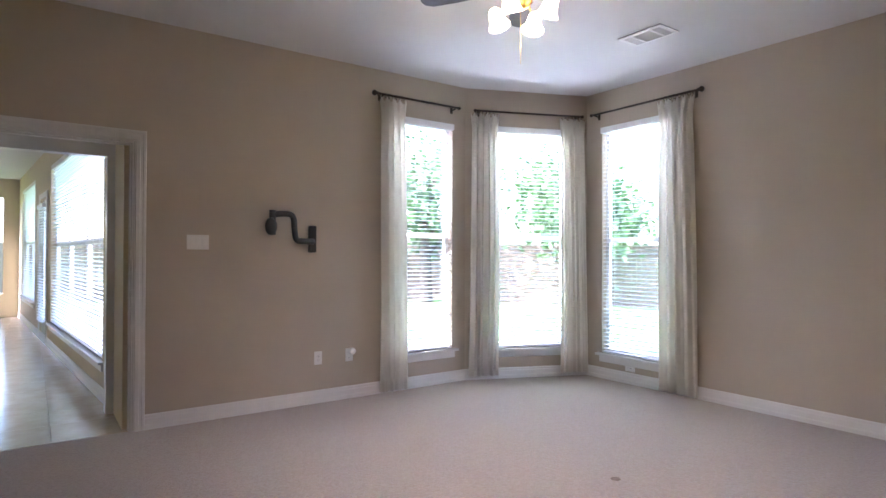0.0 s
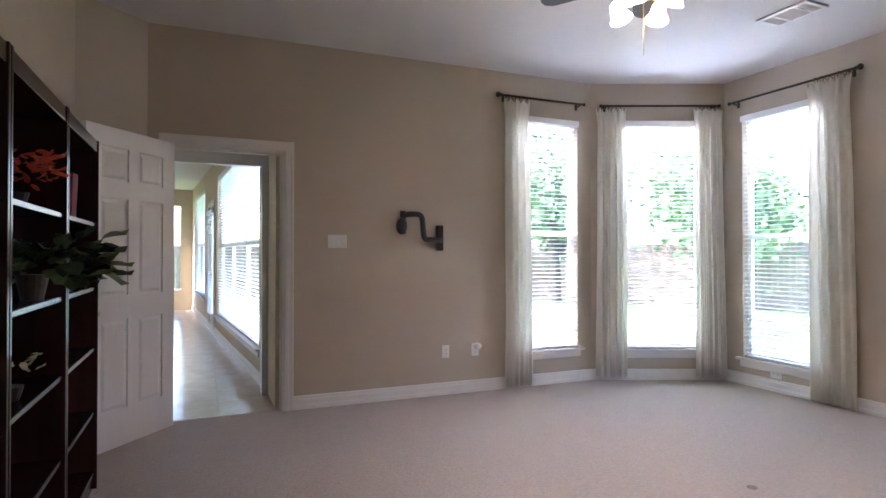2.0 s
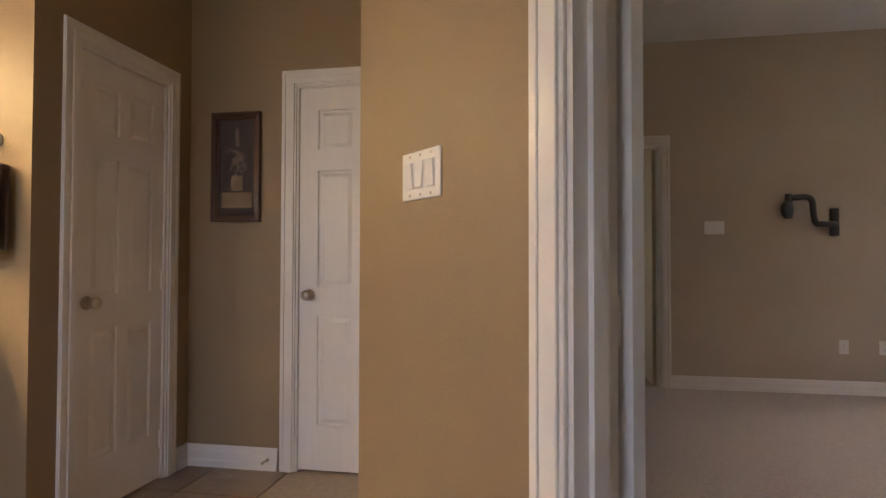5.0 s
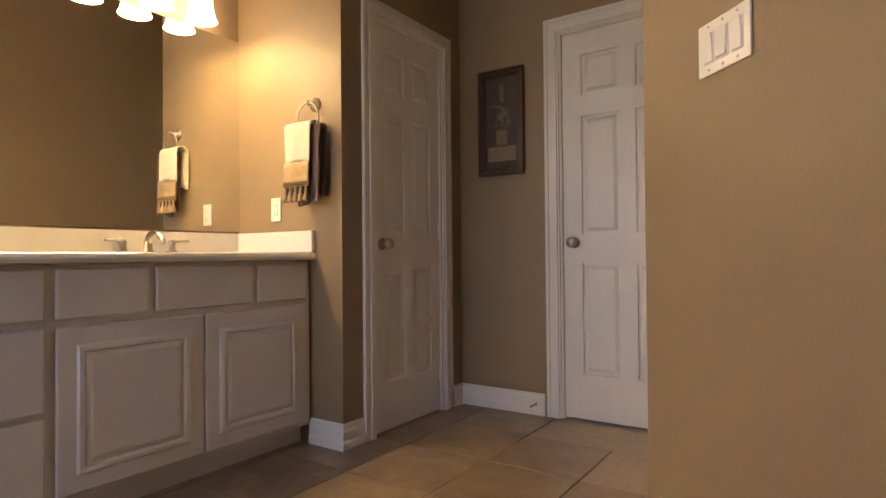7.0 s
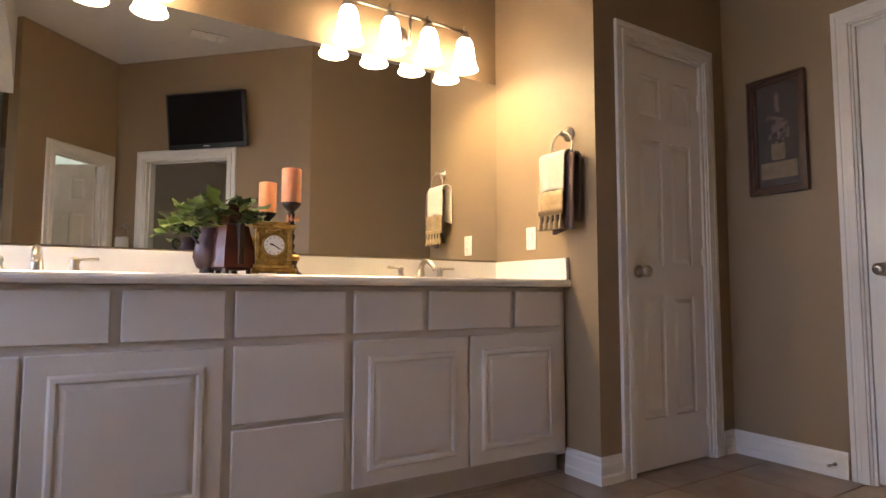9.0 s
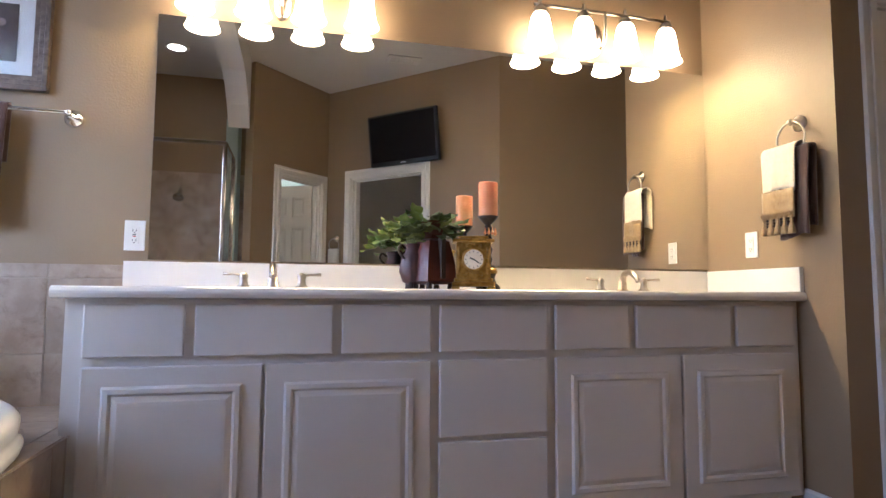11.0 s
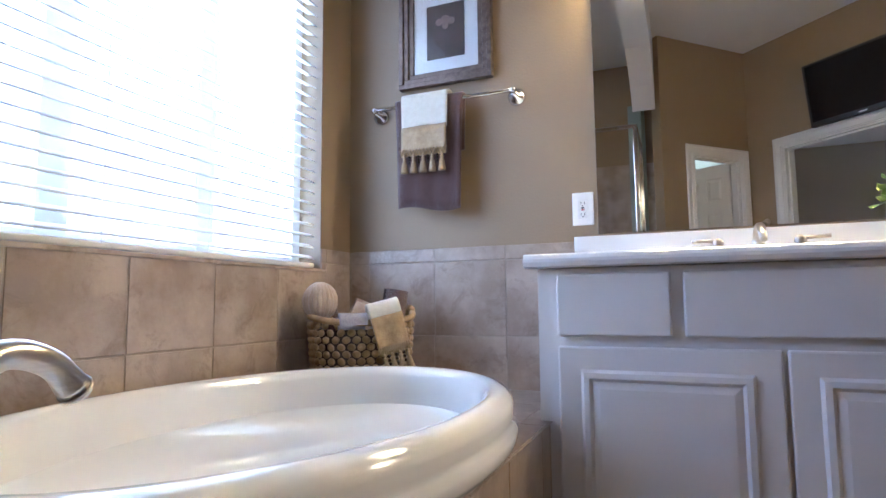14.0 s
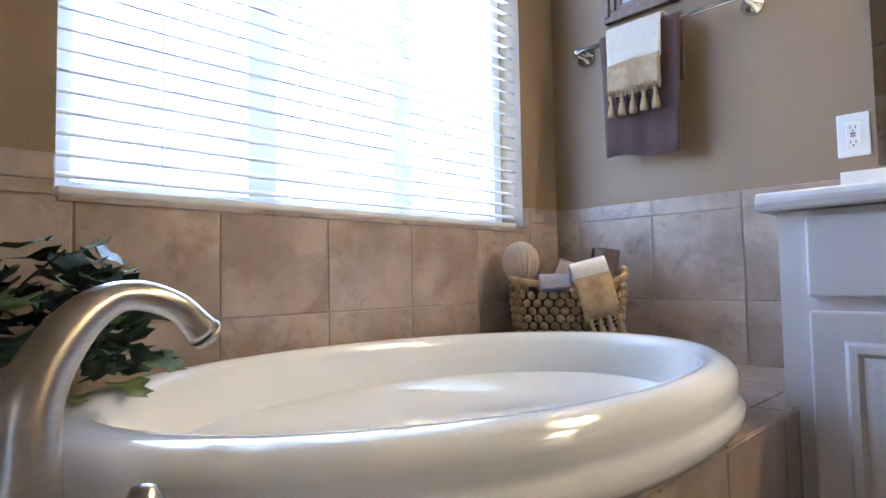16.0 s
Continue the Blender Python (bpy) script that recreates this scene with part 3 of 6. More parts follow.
def blind(m, u0, u1, z0, z1, y, tilt, label, pitch=0.043, width=0.05, cords=2, head_out=0.0):
    b = thing("window_blind", label, "blind", m, group="window blinds")
    part("headrail", box(u0 + 0.004, u1 - 0.004, y - 0.03 - head_out, y + 0.03, z1 - 0.065, z1 - 0.002, 0.006), slat_mat, b)
    part("bottom_rail", box(u0 + 0.008, u1 - 0.008, y - 0.025, y + 0.025, z0 + 0.006, z0 + 0.024, 0.005), slat_mat, b)
    sb = bmesh.new()
    n = 4
    prof = [(-width / 2 + width * i / n, 0.004 * math.sin(math.pi * i / n)) for i in range(n + 1)]
    r = [[sb.verts.new((u, a, c)) for a, c in prof] for u in (u0 + 0.008, u1 - 0.008)]
    r2 = [[sb.verts.new((u, a, c - 0.0025)) for a, c in prof] for u in (u0 + 0.008, u1 - 0.008)]
    for i in range(n):
        sb.faces.new((r[0][i], r[0][i + 1], r[1][i + 1], r[1][i]))
        sb.faces.new((r2[0][i], r2[1][i], r2[1][i + 1], r2[0][i + 1]))
    for e in (0, n):
        sb.faces.new((r[0][e], r[1][e], r2[1][e], r2[0][e]))
    me = finish("slat", sb, slat_mat, True)
    z = z0 + 0.05
    while z < z1 - 0.075:
        o = new("slat", me)
        o.parent = b
        o.matrix_local = pose(0, y, z, tilt, 0, 0)
        z += pitch
    for k in range(cords):
        u = u0 + (u1 - u0) * (0.14 + 0.72 * k / max(1, cords - 1))
        for dy in (-width / 2 - 0.001, width / 2 + 0.001):
            part("cord", cyl((u, y + dy, z0 + 0.02), (u, y + dy, z1 - 0.06), 0.0012, 6), slat_mat, b)
    return b


BW = "white slatted window blind with open slats"
window("window_1", M_LW, 6.0 - 2.715, 6.76 - 2.715, 0.36, 2.73, 0.12, "tall white-framed bedroom window")
blind(M_LW, 6.0 - 2.715, 6.76 - 2.715, 0.36, 2.73, 0.03, 8, BW, head_out=0.04)
window("window_2", M_CH, 0.27, 1.19, 0.33, 2.75, 0.12, "tall white-framed bay window")
blind(M_CH, 0.27, 1.19, 0.33, 2.75, 0.03, 3, BW, head_out=0.04)
window("window_3", M_RW, 0.22, 1.1, 0.28, 2.75, 0.12, "tall white-framed bedroom window")
blind(M_RW, 0.22, 1.1, 0.28, 2.75, 0.03, 6, BW, head_out=0.04)
U0, U1 = 3.45 + WY0, 3.45 + WY1
window("window_4", M_WIN, U0, U1, WZ0, WZ1, 0.15, "wide bathroom window over the tub", (), False, (0.33, 0.66))
blind(M_WIN, U0, U1, WZ0, WZ1, 0.045, 22, "white slatted blind over the tub window", cords=4)

# ---- vanity ----
VX0, VX1, VY = 1.045, 3.735, -0.555
van = thing("vanity_cabinet", "long white double vanity cabinet with raised-panel doors", "vanity", Matrix.Identity(4))
vb = box(VX0, VX1, VY + 0.02, -0.005, 0.09, 0.868)
box(VX0 + 0.02, VX1 - 0.002, VY + 0.08, -0.01, 0.0, 0.09, bm=vb)
part("body", vb, cab_paint, van)
def raised(name, x0, x1, z0, z1, panel=True):
    t = VY
    b = bmesh.new()
    box(x0, x1, t, t + 0.019, z0, z1, 0.005, b)
    d = part(name, b, cab_paint, van)
    if panel:
        k = 0.058
        pb = bmesh.new()
        lv = [(0, 0.0005), (0.008, -0.008), (0.022, -0.009), (0.03, -0.002), (0.048, -0.008), (0.06, -0.0085)]
        rings = [[pb.verts.new((x, t + y, z)) for x, z in ((x0 + k + g, z0 + k + g), (x1 - k - g, z0 + k + g), (x1 - k - g, z1 - k - g), (x0 + k + g, z1 - k - g))] for g, y in lv]
        for r0, r1 in zip(rings, rings[1:]):
            for i in range(4):
                pb.faces.new((r0[i], r0[(i + 1) % 4], r1[(i + 1) % 4], r1[i]))
        pb.faces.new(rings[-1])
        part("raised_panel", pb, cab_paint, d)
    return d
ZD0, ZD1 = 0.69, 0.853
for x0, x1 in ((1.1, 1.385), (1.415, 1.842), (1.872, 2.178), (2.208, 2.61), (2.643, 2.945), (2.975, 3.395), (3.425, 3.70)):
    raised("drawer_front", x0, x1, ZD0, ZD1, False)
for x0, x1 in ((1.1, 1.622), (1.632, 2.178), (2.643, 3.165), (3.175, 3.70)):
    raised("door", x0, x1, 0.115, 0.662)
raised("drawer_front", 2.208, 2.61, 0.40, 0.662, False)
raised("drawer_front", 2.208, 2.61, 0.115, 0.382, False)

cb = bmesh.new()
sec = [(0, 0.87), (-0.57, 0.87), (-0.583, 0.874), (-0.588, 0.885), (-0.588, 0.893), (-0.583, 0.903), (-0.575, 0.908), (0, 0.908)]
rg = [[cb.verts.new((x, y, z)) for y, z in sec] for x in (1.018, 3.737)]
for i in range(len(sec)):
    j = (i + 1) % len(sec)
    cb.faces.new((rg[0][i], rg[0][j], rg[1][j], rg[1][i]))
cb.faces.new(rg[0]); cb.faces.new(rg[1][::-1])
solid("countertop", cb, counter_mat, "white cultured marble vanity countertop", "countertop")
bs = thing("backsplash", "low white backsplash on the vanity top", "backsplash")
part("back_strip", box(1.06, 3.737, -0.022, -0.002, 0.909, 1.012, 0.003), counter_mat, bs)
part("side_strip", box(3.716, 3.738, -0.575, -0.023, 0.909, 1.012, 0.003), counter_mat, bs)
mir = box(1.145, 3.735, -0.012, -0.004, 1.02, 2.03)
solid("wall_mirror", mir, mirror_mat, "wide frameless wall mirror above the vanity", "mirror")

# ---- tub ----
DK = 0.47
TC, TA, TB = (0.62, -1.08), 0.465, 0.73
DX0, DX1, DY0, DY1 = XW + 0.012, 1.07, -2.3, -0.012
db = bmesh.new()
hole, rim_, foot = [], [], []
corners = [math.atan2(y - TC[1], x - TC[0]) % (2 * math.pi) for x in (DX0, DX1) for y in (DY0, DY1)]
for a in sorted([2 * math.pi * k / 72 for k in range(72)] + corners):
    c, s_ = math.cos(a), math.sin(a)
    k = min(((DX1 if c > 0 else DX0) - TC[0]) / c if abs(c) > 1e-6 else 9, ((DY1 if s_ > 0 else DY0) - TC[1]) / s_ if abs(s_) > 1e-6 else 9)
    q = 0.93 / math.hypot(c / TA, s_ / TB)
    hole.append(db.verts.new((TC[0] + q * c, TC[1] + q * s_, DK - 0.012)))
    rim_.append(db.verts.new((TC[0] + k * c, TC[1] + k * s_, DK - 0.012)))
    foot.append(db.verts.new((TC[0] + k * c, TC[1] + k * s_, 0.0)))
for i in range(len(hole)):
    j = (i + 1) % len(hole)
    db.faces.new((hole[i], hole[j], rim_[j], rim_[i]))
    db.faces.new((rim_[i], rim_[j], foot[j], foot[i]))
solid("tub_deck", db, grout, "tiled tub deck platform beside the vanity", "tub deck")
tub = thing("bathtub", "white oval drop-in soaking tub in a tiled deck", "bathtub", Matrix.Translation((*TC, DK)))
prof = [(1.0, 0.0), (1.012, 0.012), (1.012, 0.03), (0.995, 0.042), (0.99, 0.055), (0.995, 0.075), (0.985, 0.092), (0.955, 0.104), (0.92, 0.109), (0.885, 0.108), (0.862, 0.1), (0.85, 0.083), (0.838, 0.04), (0.815, -0.08), (0.78, -0.2), (0.72, -0.3), (0.62, -0.38), (0.45, -0.425), (0.2, -0.44), (0.0001, -0.442)]
tb = lathe([(r, z) for r, z in prof], 72, TA, TB)
part("tub_shell", tb, porcelain, tub, "", True)
part("drain", lathe([(0.035, 0), (0.034, 0.004), (0.02, 0.006), (0.001, 0.005)], 20), chrome, tub, "round chrome drain", True).matrix_local = Matrix.Translation((0, -0.2, -0.441))

# ---- lamps ----
warm = (1.0, 0.76, 0.3)
for cx in (1.63, 3.12):
    for i in range(4):
        lamp("bulb", "POINT", (cx + (i - 1.5) * 0.222, -0.105, 2.055), 0.75, warm, 0.03)
for k in range(4):
    a = math.pi / 2 * k + 0.4
    lamp("fan_bulb", "POINT", (4.95 + 0.17 * math.cos(a), -5.54 + 0.17 * math.sin(a), 2.85), 3.2, (1.0, 0.82, 0.62), 0.03)
lamp("can_bulb", "SPOT", (0.66, -2.75, 2.97), 3.0, (1.0, 0.85, 0.65), 0.05, (0.66, -2.75, 0))
# added area lamps above the bedroom windows, out of view, to boost the daylight
for p_, t_ in (((8.5, -6.5, 3.95), (5.6, -5.9, 0.9)), ((8.1, -8.15, 3.95), (5.3, -6.6, 0.9)), ((6.1, -9.5, 3.95), (5.3, -6.2, 0.9))):
    lamp("window_daylight", "AREA", p_, 70.0, (0.97, 0.97, 1.0), 1.1, t_, 1.1)
# added area lamp just outside the tub window, standing in for sky light
lamp("window_daylight", "AREA", (-0.35, (WY0 + WY1) / 2, 1.65), 10.5, (0.88, 0.93, 1.0), 1.9, (1.0, (WY0 + WY1) / 2, 1.6), 1.9)

# ---- fixtures over the mirror ----
def vanity_light(cx):
    f = thing("vanity_light", "four-light nickel bar with frosted bell shades", "wall lamp", Matrix.Translation((cx, 0, 0.025)), "lights over the mirror")
    part("back_plate", lathe([(0.055, 0), (0.055, 0.008), (0.045, 0.016), (0.02, 0.022), (0.001, 0.024)], 24, 0.8, 1.5), nickel, f, "oval brushed nickel plate", True).matrix_local = pose(0, -0.001, 2.12, 90, 0, 0)
    part("arm", tube(curve_pts([(0, -0.02, 2.06), (0, -0.09, 2.07), (0, -0.11, 2.13), (0, -0.105, 2.22)], 14), 0.008, 10), nickel, f, smooth=True)
    part("bar", cyl((-0.36, -0.105, 2.215), (0.36, -0.105, 2.215), 0.008, 12), nickel, f, smooth=True)
    for i in range(4):
        x = (i - 1.5) * 0.222
        part("finial", lathe([(0.006, 0), (0.012, 0.006), (0.006, 0.014), (0.009, 0.022), (0.004, 0.034), (0.001, 0.036)], 12), nickel, f, smooth=True).matrix_local = Matrix.Translation((x, -0.105, 2.215))
        part("socket", lathe([(0.012, 0.04), (0.03, 0.02), (0.034, 0.0), (0.03, -0.002)], 16), nickel, f, smooth=True).matrix_local = Matrix.Translation((x, -0.105, 2.172))
        sh = bmesh.new()
        pr = [(0.03, 0.17), (0.042, 0.15), (0.05, 0.11), (0.055, 0.06), (0.064, 0.02), (0.074, 0.0), (0.071, 0.001), (0.06, 0.022), (0.051, 0.06), (0.046, 0.11), (0.038, 0.148), (0.02, 0.165)]
        join(sh, lathe(pr, 28))
        part("shade", sh, shade_glow, f, "lit frosted glass shade", True).matrix_local = Matrix.Translation((x, -0.105, 2.005))
    return f
vanity_light(1.63)
vanity_light(3.12)

# ---- basin faucets ----
def faucet(cx):
    f = thing("faucet", "brushed nickel widespread faucet with lever handles", "faucet", Matrix.Translation((cx, -0.14, 0.909)), "vanity faucets")
    part("base", lathe([(0.027, 0), (0.027, 0.006), (0.02, 0.012), (0.017, 0.05), (0.012, 0.06)], 18), nickel, f, smooth=True)
    part("spout", tube(curve_pts([(0, 0, 0.04), (0, -0.015, 0.075), (0, -0.06, 0.085), (0, -0.11, 0.06), (0, -0.125, 0.04)], 16), [0.016 - 0.006 * k / 16 for k in range(17)], 12), nickel, f, smooth=True)
    for sg in (-1, 1):
        h = part("handle", lathe([(0.026, 0), (0.026, 0.006), (0.017, 0.014), (0.014, 0.035), (0.018, 0.045), (0.014, 0.056), (0.004, 0.062)], 16), nickel, f, smooth=True)
        h.matrix_local = Matrix.Translation((sg * 0.11, 0, 0))
        part("lever", tube([(0, 0, 0.05), (sg * 0.03, -0.004, 0.053), (sg * 0.075, -0.01, 0.055)], [0.006, 0.005, 0.007], 10), nickel, h, smooth=True)
faucet(1.63)
faucet(3.17)

# ---- plants helper ----
def leaf_mesh(name, L, W, material, lobes=False):
    b = bmesh.new()
    if lobes:
        out = [(0, 0), (0.42, -0.12), (0.5, 0.22), (0.24, 0.38), (0.34, 0.66), (0.1, 0.68), (0, 1.0)]
    else:
        out = [(0, 0), (0.3, 0.14), (0.48, 0.36), (0.44, 0.58), (0.24, 0.82), (0, 1.0)]
    mid = [b.verts.new((0, y * L, 0.02 * L * math.sin(3 * y))) for _, y in out]
    for sg in (-1, 1):
        e = [b.verts.new((sg * x * W, y * L, 0.22 * abs(x) * W - 0.25 * L * y * y)) for x, y in out[1:-1]]
        for i in range(len(out) - 1):
            vs = [mid[i]] + ([e[i - 1]] if i else []) + ([e[i]] if i < len(e) else []) + [mid[i + 1]]
            if len(vs) > 2:
                b.faces.new(vs)
    return finish(name, b, material, True)


def foliage(parent, name, meshes, centre, radii, count, seed, droop=-10, zmin=-9):
    rng = random.Random(seed)
    for i in range(count):
        a, e = rng.uniform(0, 2 * math.pi), rng.uniform(-0.35, 1.0)
        r = rng.uniform(0.45, 1.0)
        p = (centre[0] + radii[0] * r * math.cos(a) * math.cos(e), centre[1] + radii[1] * r * math.sin(a) * math.cos(e), max(zmin, centre[2] + radii[2] * r * math.sin(e)))
        o = new(name, rng.choice(meshes))
        o.parent = parent
        o.matrix_local = Matrix.Translation(p) @ Matrix.Rotation(a - math.pi / 2 + rng.uniform(-0.7, 0.7), 4, "Z") @ Matrix.Rotation(rng.uniform(-0.5, 0.7), 4, "X") @ Matrix.Rotation(rng.uniform(-0.6, 0.6), 4, "Y") @ Matrix.Scale(rng.uniform(0.7, 1.2), 4)


# ---- decor on the countertop ----
CT = 0.909
v1 = thing("vase", "tall square tapered red and black lacquer vase", "vase", pose(2.245, -0.28, CT, 0, 0, 20))
part("body", lathe([(0.055, 0.02), (0.072, 0.03), (0.068, 0.1), (0.05, 0.19), (0.03, 0.2), (0.026, 0.215), (0.035, 0.255), (0.04, 0.27), (0.034, 0.27)], 24, square=0.75), vase_red, v1)
for sx, sy in ((1, 1), (1, -1), (-1, 1), (-1, -1)):
    part("foot", lathe([(0.014, 0), (0.01, 0.03)], 8), soil_mat, v1).matrix_local = Matrix.Translation((0.05 * sx, 0.05 * sy, 0))
part("strap", box(-0.012, 0.012, -0.074, -0.05, 0.04, 0.2, 0.004), soil_mat, v1)
v2 = thing("plant_vase", "brown urn with green artificial foliage", "plant", pose(2.175, -0.24, CT))
part("urn", lathe([(0.03, 0.02), (0.045, 0.03), (0.06, 0.07), (0.05, 0.13), (0.035, 0.15), (0.048, 0.18), (0.042, 0.18)], 24), vase_brown, v2, smooth=True)
part("scroll", tube(curve_pts([(-0.045, -0.03, 0.12), (-0.07, -0.04, 0.15), (-0.06, -0.04, 0.175), (-0.04, -0.03, 0.16)], 12), 0.005, 8), bronze, v2, smooth=True)
for k in range(3):
    part("foot", lathe([(0.012, 0), (0.009, 0.035)], 8), soil_mat, v2).matrix_local = Matrix.Translation((0.035 * math.cos(2.1 * k), 0.035 * math.sin(2.1 * k), 0))
lm = [leaf_mesh("leaf", 0.075, 0.055, leaf_mat), leaf_mesh("leaf", 0.065, 0.045, leaf_light), leaf_mesh("leaf", 0.085, 0.06, leaf_mat)]
foliage(v2, "leaf", lm, (0.055, 0.0, 0.235), (0.1, 0.085, 0.09), 95, 3, zmin=0.15)
foliage(v2, "leaf", [lm[1]], (-0.06, -0.03, 0.2), (0.07, 0.06, 0.08), 30, 5, zmin=0.12)

ck = thing("mantel_clock", "small gilt carved mantel clock with white dial", "clock", pose(2.40, -0.31, CT, 0, 0, -12))
b = box(-0.068, 0.068, -0.04, 0.04, 0.03, 0.19, 0.003)
box(-0.085, 0.085, -0.052, 0.052, 0.012, 0.03, 0.005, b)
box(-0.076, 0.076, -0.046, 0.046, 0.03, 0.045, 0.004, b)
box(-0.082, 0.082, -0.05, 0.05, 0.186, 0.2, 0.005, b)
box(-0.06, 0.06, -0.036, 0.036, 0.2, 0.212, 0.005, b)
for sx in (-1, 1):
    box(sx * 0.07 - 0.016, sx * 0.07 + 0.016, -0.05, -0.02, 0, 0.013, 0.004, b)
    join(b, cyl((sx * 0.058, -0.042, 0.06), (sx * 0.058, -0.042, 0.165), 0.007, 10))
part("case", b, brass, ck)
part("bezel", lathe([(0.046, 0), (0.046, 0.006), (0.04, 0.008), (0.038, 0.004), (0.001, 0.004)], 32), brass, ck, smooth=True).matrix_local = pose(0, -0.0405, 0.118, 90, 0, 0)
part("dial", lathe([(0.038, 0), (0.038, 0.002)], 32), dial_white, ck).matrix_local = pose(0, -0.0445, 0.118, 90, 0, 0)
hb = bmesh.new()
for ang, L, w in ((125, 0.026, 0.0022), (-70, 0.017, 0.003)):
    hh = box(-w, w, -0.0012, 0, 0, L)
    join(hb, hh, Matrix.Translation((0, -0.0472, 0.118)) @ Matrix.Rotation(radians(ang), 4, "Y"))
for k in range(12):
    join(hb, box(-0.0012, 0.0012, -0.0008, 0, 0.028, 0.034), Matrix.Translation((0, -0.0468, 0.118)) @ Matrix.Rotation(radians(30 * k), 4, "Y"))
part("dial_marks", hb, slot_dark, ck, "dark clock numerals and pointers")
for z, w in ((0.062, 0.034), (0.175, 0.03)):
    ob = bmesh.new()
    for k in (-1, 1):
        join(ob, tube(curve_pts([(0, -0.042, z), (k * w * 0.5, -0.043, z + 0.008), (k * w, -0.043, z - 0.004), (k * w * 0.7, -0.043, z - 0.006)], 10), 0.0035, 8))
    part("ornament", ob, brass, ck, smooth=True)


def candlestick(x, y, base_h, r, name_label, candle_h):
    c = thing("candlestick", name_label, "candlestick", Matrix.Translation((x, y, CT)))
    h = base_h
    part("stem", lathe([(0.052, 0), (0.052, 0.012), (0.035, 0.028), (0.028, 0.05), (0.036, 0.075), (0.03, 0.1), (0.014, 0.11), (0.02, 0.13), (0.012, 0.145), (0.02, h * 0.55), (0.012, h * 0.6), (0.02, h * 0.68), (0.012, h * 0.76), (0.018, h * 0.84), (0.012, h * 0.88), (0.03, h * 0.94), (0.045, h), (0.04, h)], 20), bronze, c, smooth=True)
    part("collar", lathe([(0.037, 0.068), (0.04, 0.078), (0.035, 0.092), (0.02, 0.094)], 20), brass, c, smooth=True)
    t = thing("candle", "thick terracotta pillar candle with a burnt wick", "candle", Matrix.Translation((x, y, CT + h)))
    part("wax", lathe([(r * 0.99, 0), (r, 0.004), (r, candle_h - 0.006), (r * 0.95, candle_h), (r * 0.7, candle_h - 0.003), (0.001, candle_h - 0.006)], 28), candle_mat, t, smooth=True)
    part("wick", cyl((0, 0, candle_h - 0.006), (0.001, 0, candle_h + 0.006), 0.0015, 6), slot_dark, t)
    return c
cs = candlestick(2.503, -0.195, 0.312, 0.041, "tall turned dark bronze candlestick with amber beads", 0.145)
for k in range(5):
    a = -0.3 - 0.5 * k
    part("bead", lathe([(0.001, -0.02), (0.007, -0.012), (0.003, 0.0), (0.001, 0.012)], 8), candle_mat, cs, "amber drop").matrix_local = Matrix.Translation((0.032 * math.cos(a), 0.032 * math.sin(a), 0.25))

# ---- draped towels ----
def drape(u0, u1, top, front, back, depth, thick=0.006, wave=0.006, seed=0, n=16):
    """Cloth folded over a bar along x at z=top: hangs to -y (front) and +y (back)."""
    rng = random.Random(seed)
    ph = [rng.uniform(0, 6) for _ in range(3)]
    prof = [(-depth, top - front * k / 10) for k in range(10, 0, -1)]
    prof += [(-depth * math.cos(a), top + depth * math.sin(a)) for a in (math.pi * k / 8 for k in range(9))]
    prof += [(depth, top - back * k / 6) for k in range(1, 7)]
    b = bmesh.new()
    rows = []
    for sgn in (0, 1):
        g = []
        for i in range(n + 1):
            f = i / n
            u = u0 + (u1 - u0) * f
            line = []
            for y, z in prof:
                dz = max(0.0, top - z)
                k = min(1.0, dz / 0.12)
                w = wave * k * (math.sin(9 * f + ph[0]) + 0.5 * math.sin(21 * f + ph[1] + 4 * dz))
                edge = 0.012 * math.sin(f * 5 + ph[2]) * (dz / max(front, back))
                yy = y + (w - thick * (1 if y < 0 else -1) * sgn * -1 * 0.5 if y < 0 else w * 0.3)
                off = thick * sgn
                r = math.hypot(y, max(0, z - top)) or 1
                yo = -off if y < 0 else off
                line.append(b.verts.new((u + (0.5 - f) * 0.05 * dz / 0.3 * (u1 - u0), yy + yo * 0.8, z + (off if z >= top else 0) - edge)))
            g.append(line)
        rows.append(g)
    m = len(prof)
    for g in rows:
        for i in range(n):
            for j in range(m - 1):
                b.faces.new((g[i][j], g[i + 1][j], g[i + 1][j + 1], g[i][j + 1]))
    for j in range(m - 1):
        b.faces.new((rows[0][0][j], rows[1][0][j], rows[1][0][j + 1], rows[0][0][j + 1]))
        b.faces.new((rows[0][n][j], rows[1][n][j], rows[1][n][j + 1], rows[0][n][j + 1]))
    for i in range(n):
        for j in (0, m - 1):
            b.faces.new((rows[0][i][j], rows[1][i][j], rows[1][i + 1][j], rows[0][i + 1][j]))
    return b


def sheet_band(u0, u1, z0, z1, y, thick, wave, seed, n=16):
    rng = random.Random(seed)
    ph = rng.uniform(0, 6)
    b = bmesh.new()
    g = [[[b.verts.new((u0 + (u1 - u0) * i / n, y - thick * s + wave * math.sin(9 * i / n + ph), z0 + (z1 - z0) * j / 4)) for j in range(5)] for i in range(n + 1)] for s in (0, 1)]
    for q in g:
        for i in range(n):
            for j in range(4):
                b.faces.new((q[i][j], q[i + 1][j], q[i + 1][j + 1], q[i][j + 1]))
    for i in range(n):
        for j in (0, 4):
            b.faces.new((g[0][i][j], g[1][i][j], g[1][i + 1][j], g[0][i + 1][j]))
    for e in (0, n):
        for j in range(4):
            b.faces.new((g[0][e][j], g[1][e][j], g[1][e][j + 1], g[0][e][j + 1]))
    return b


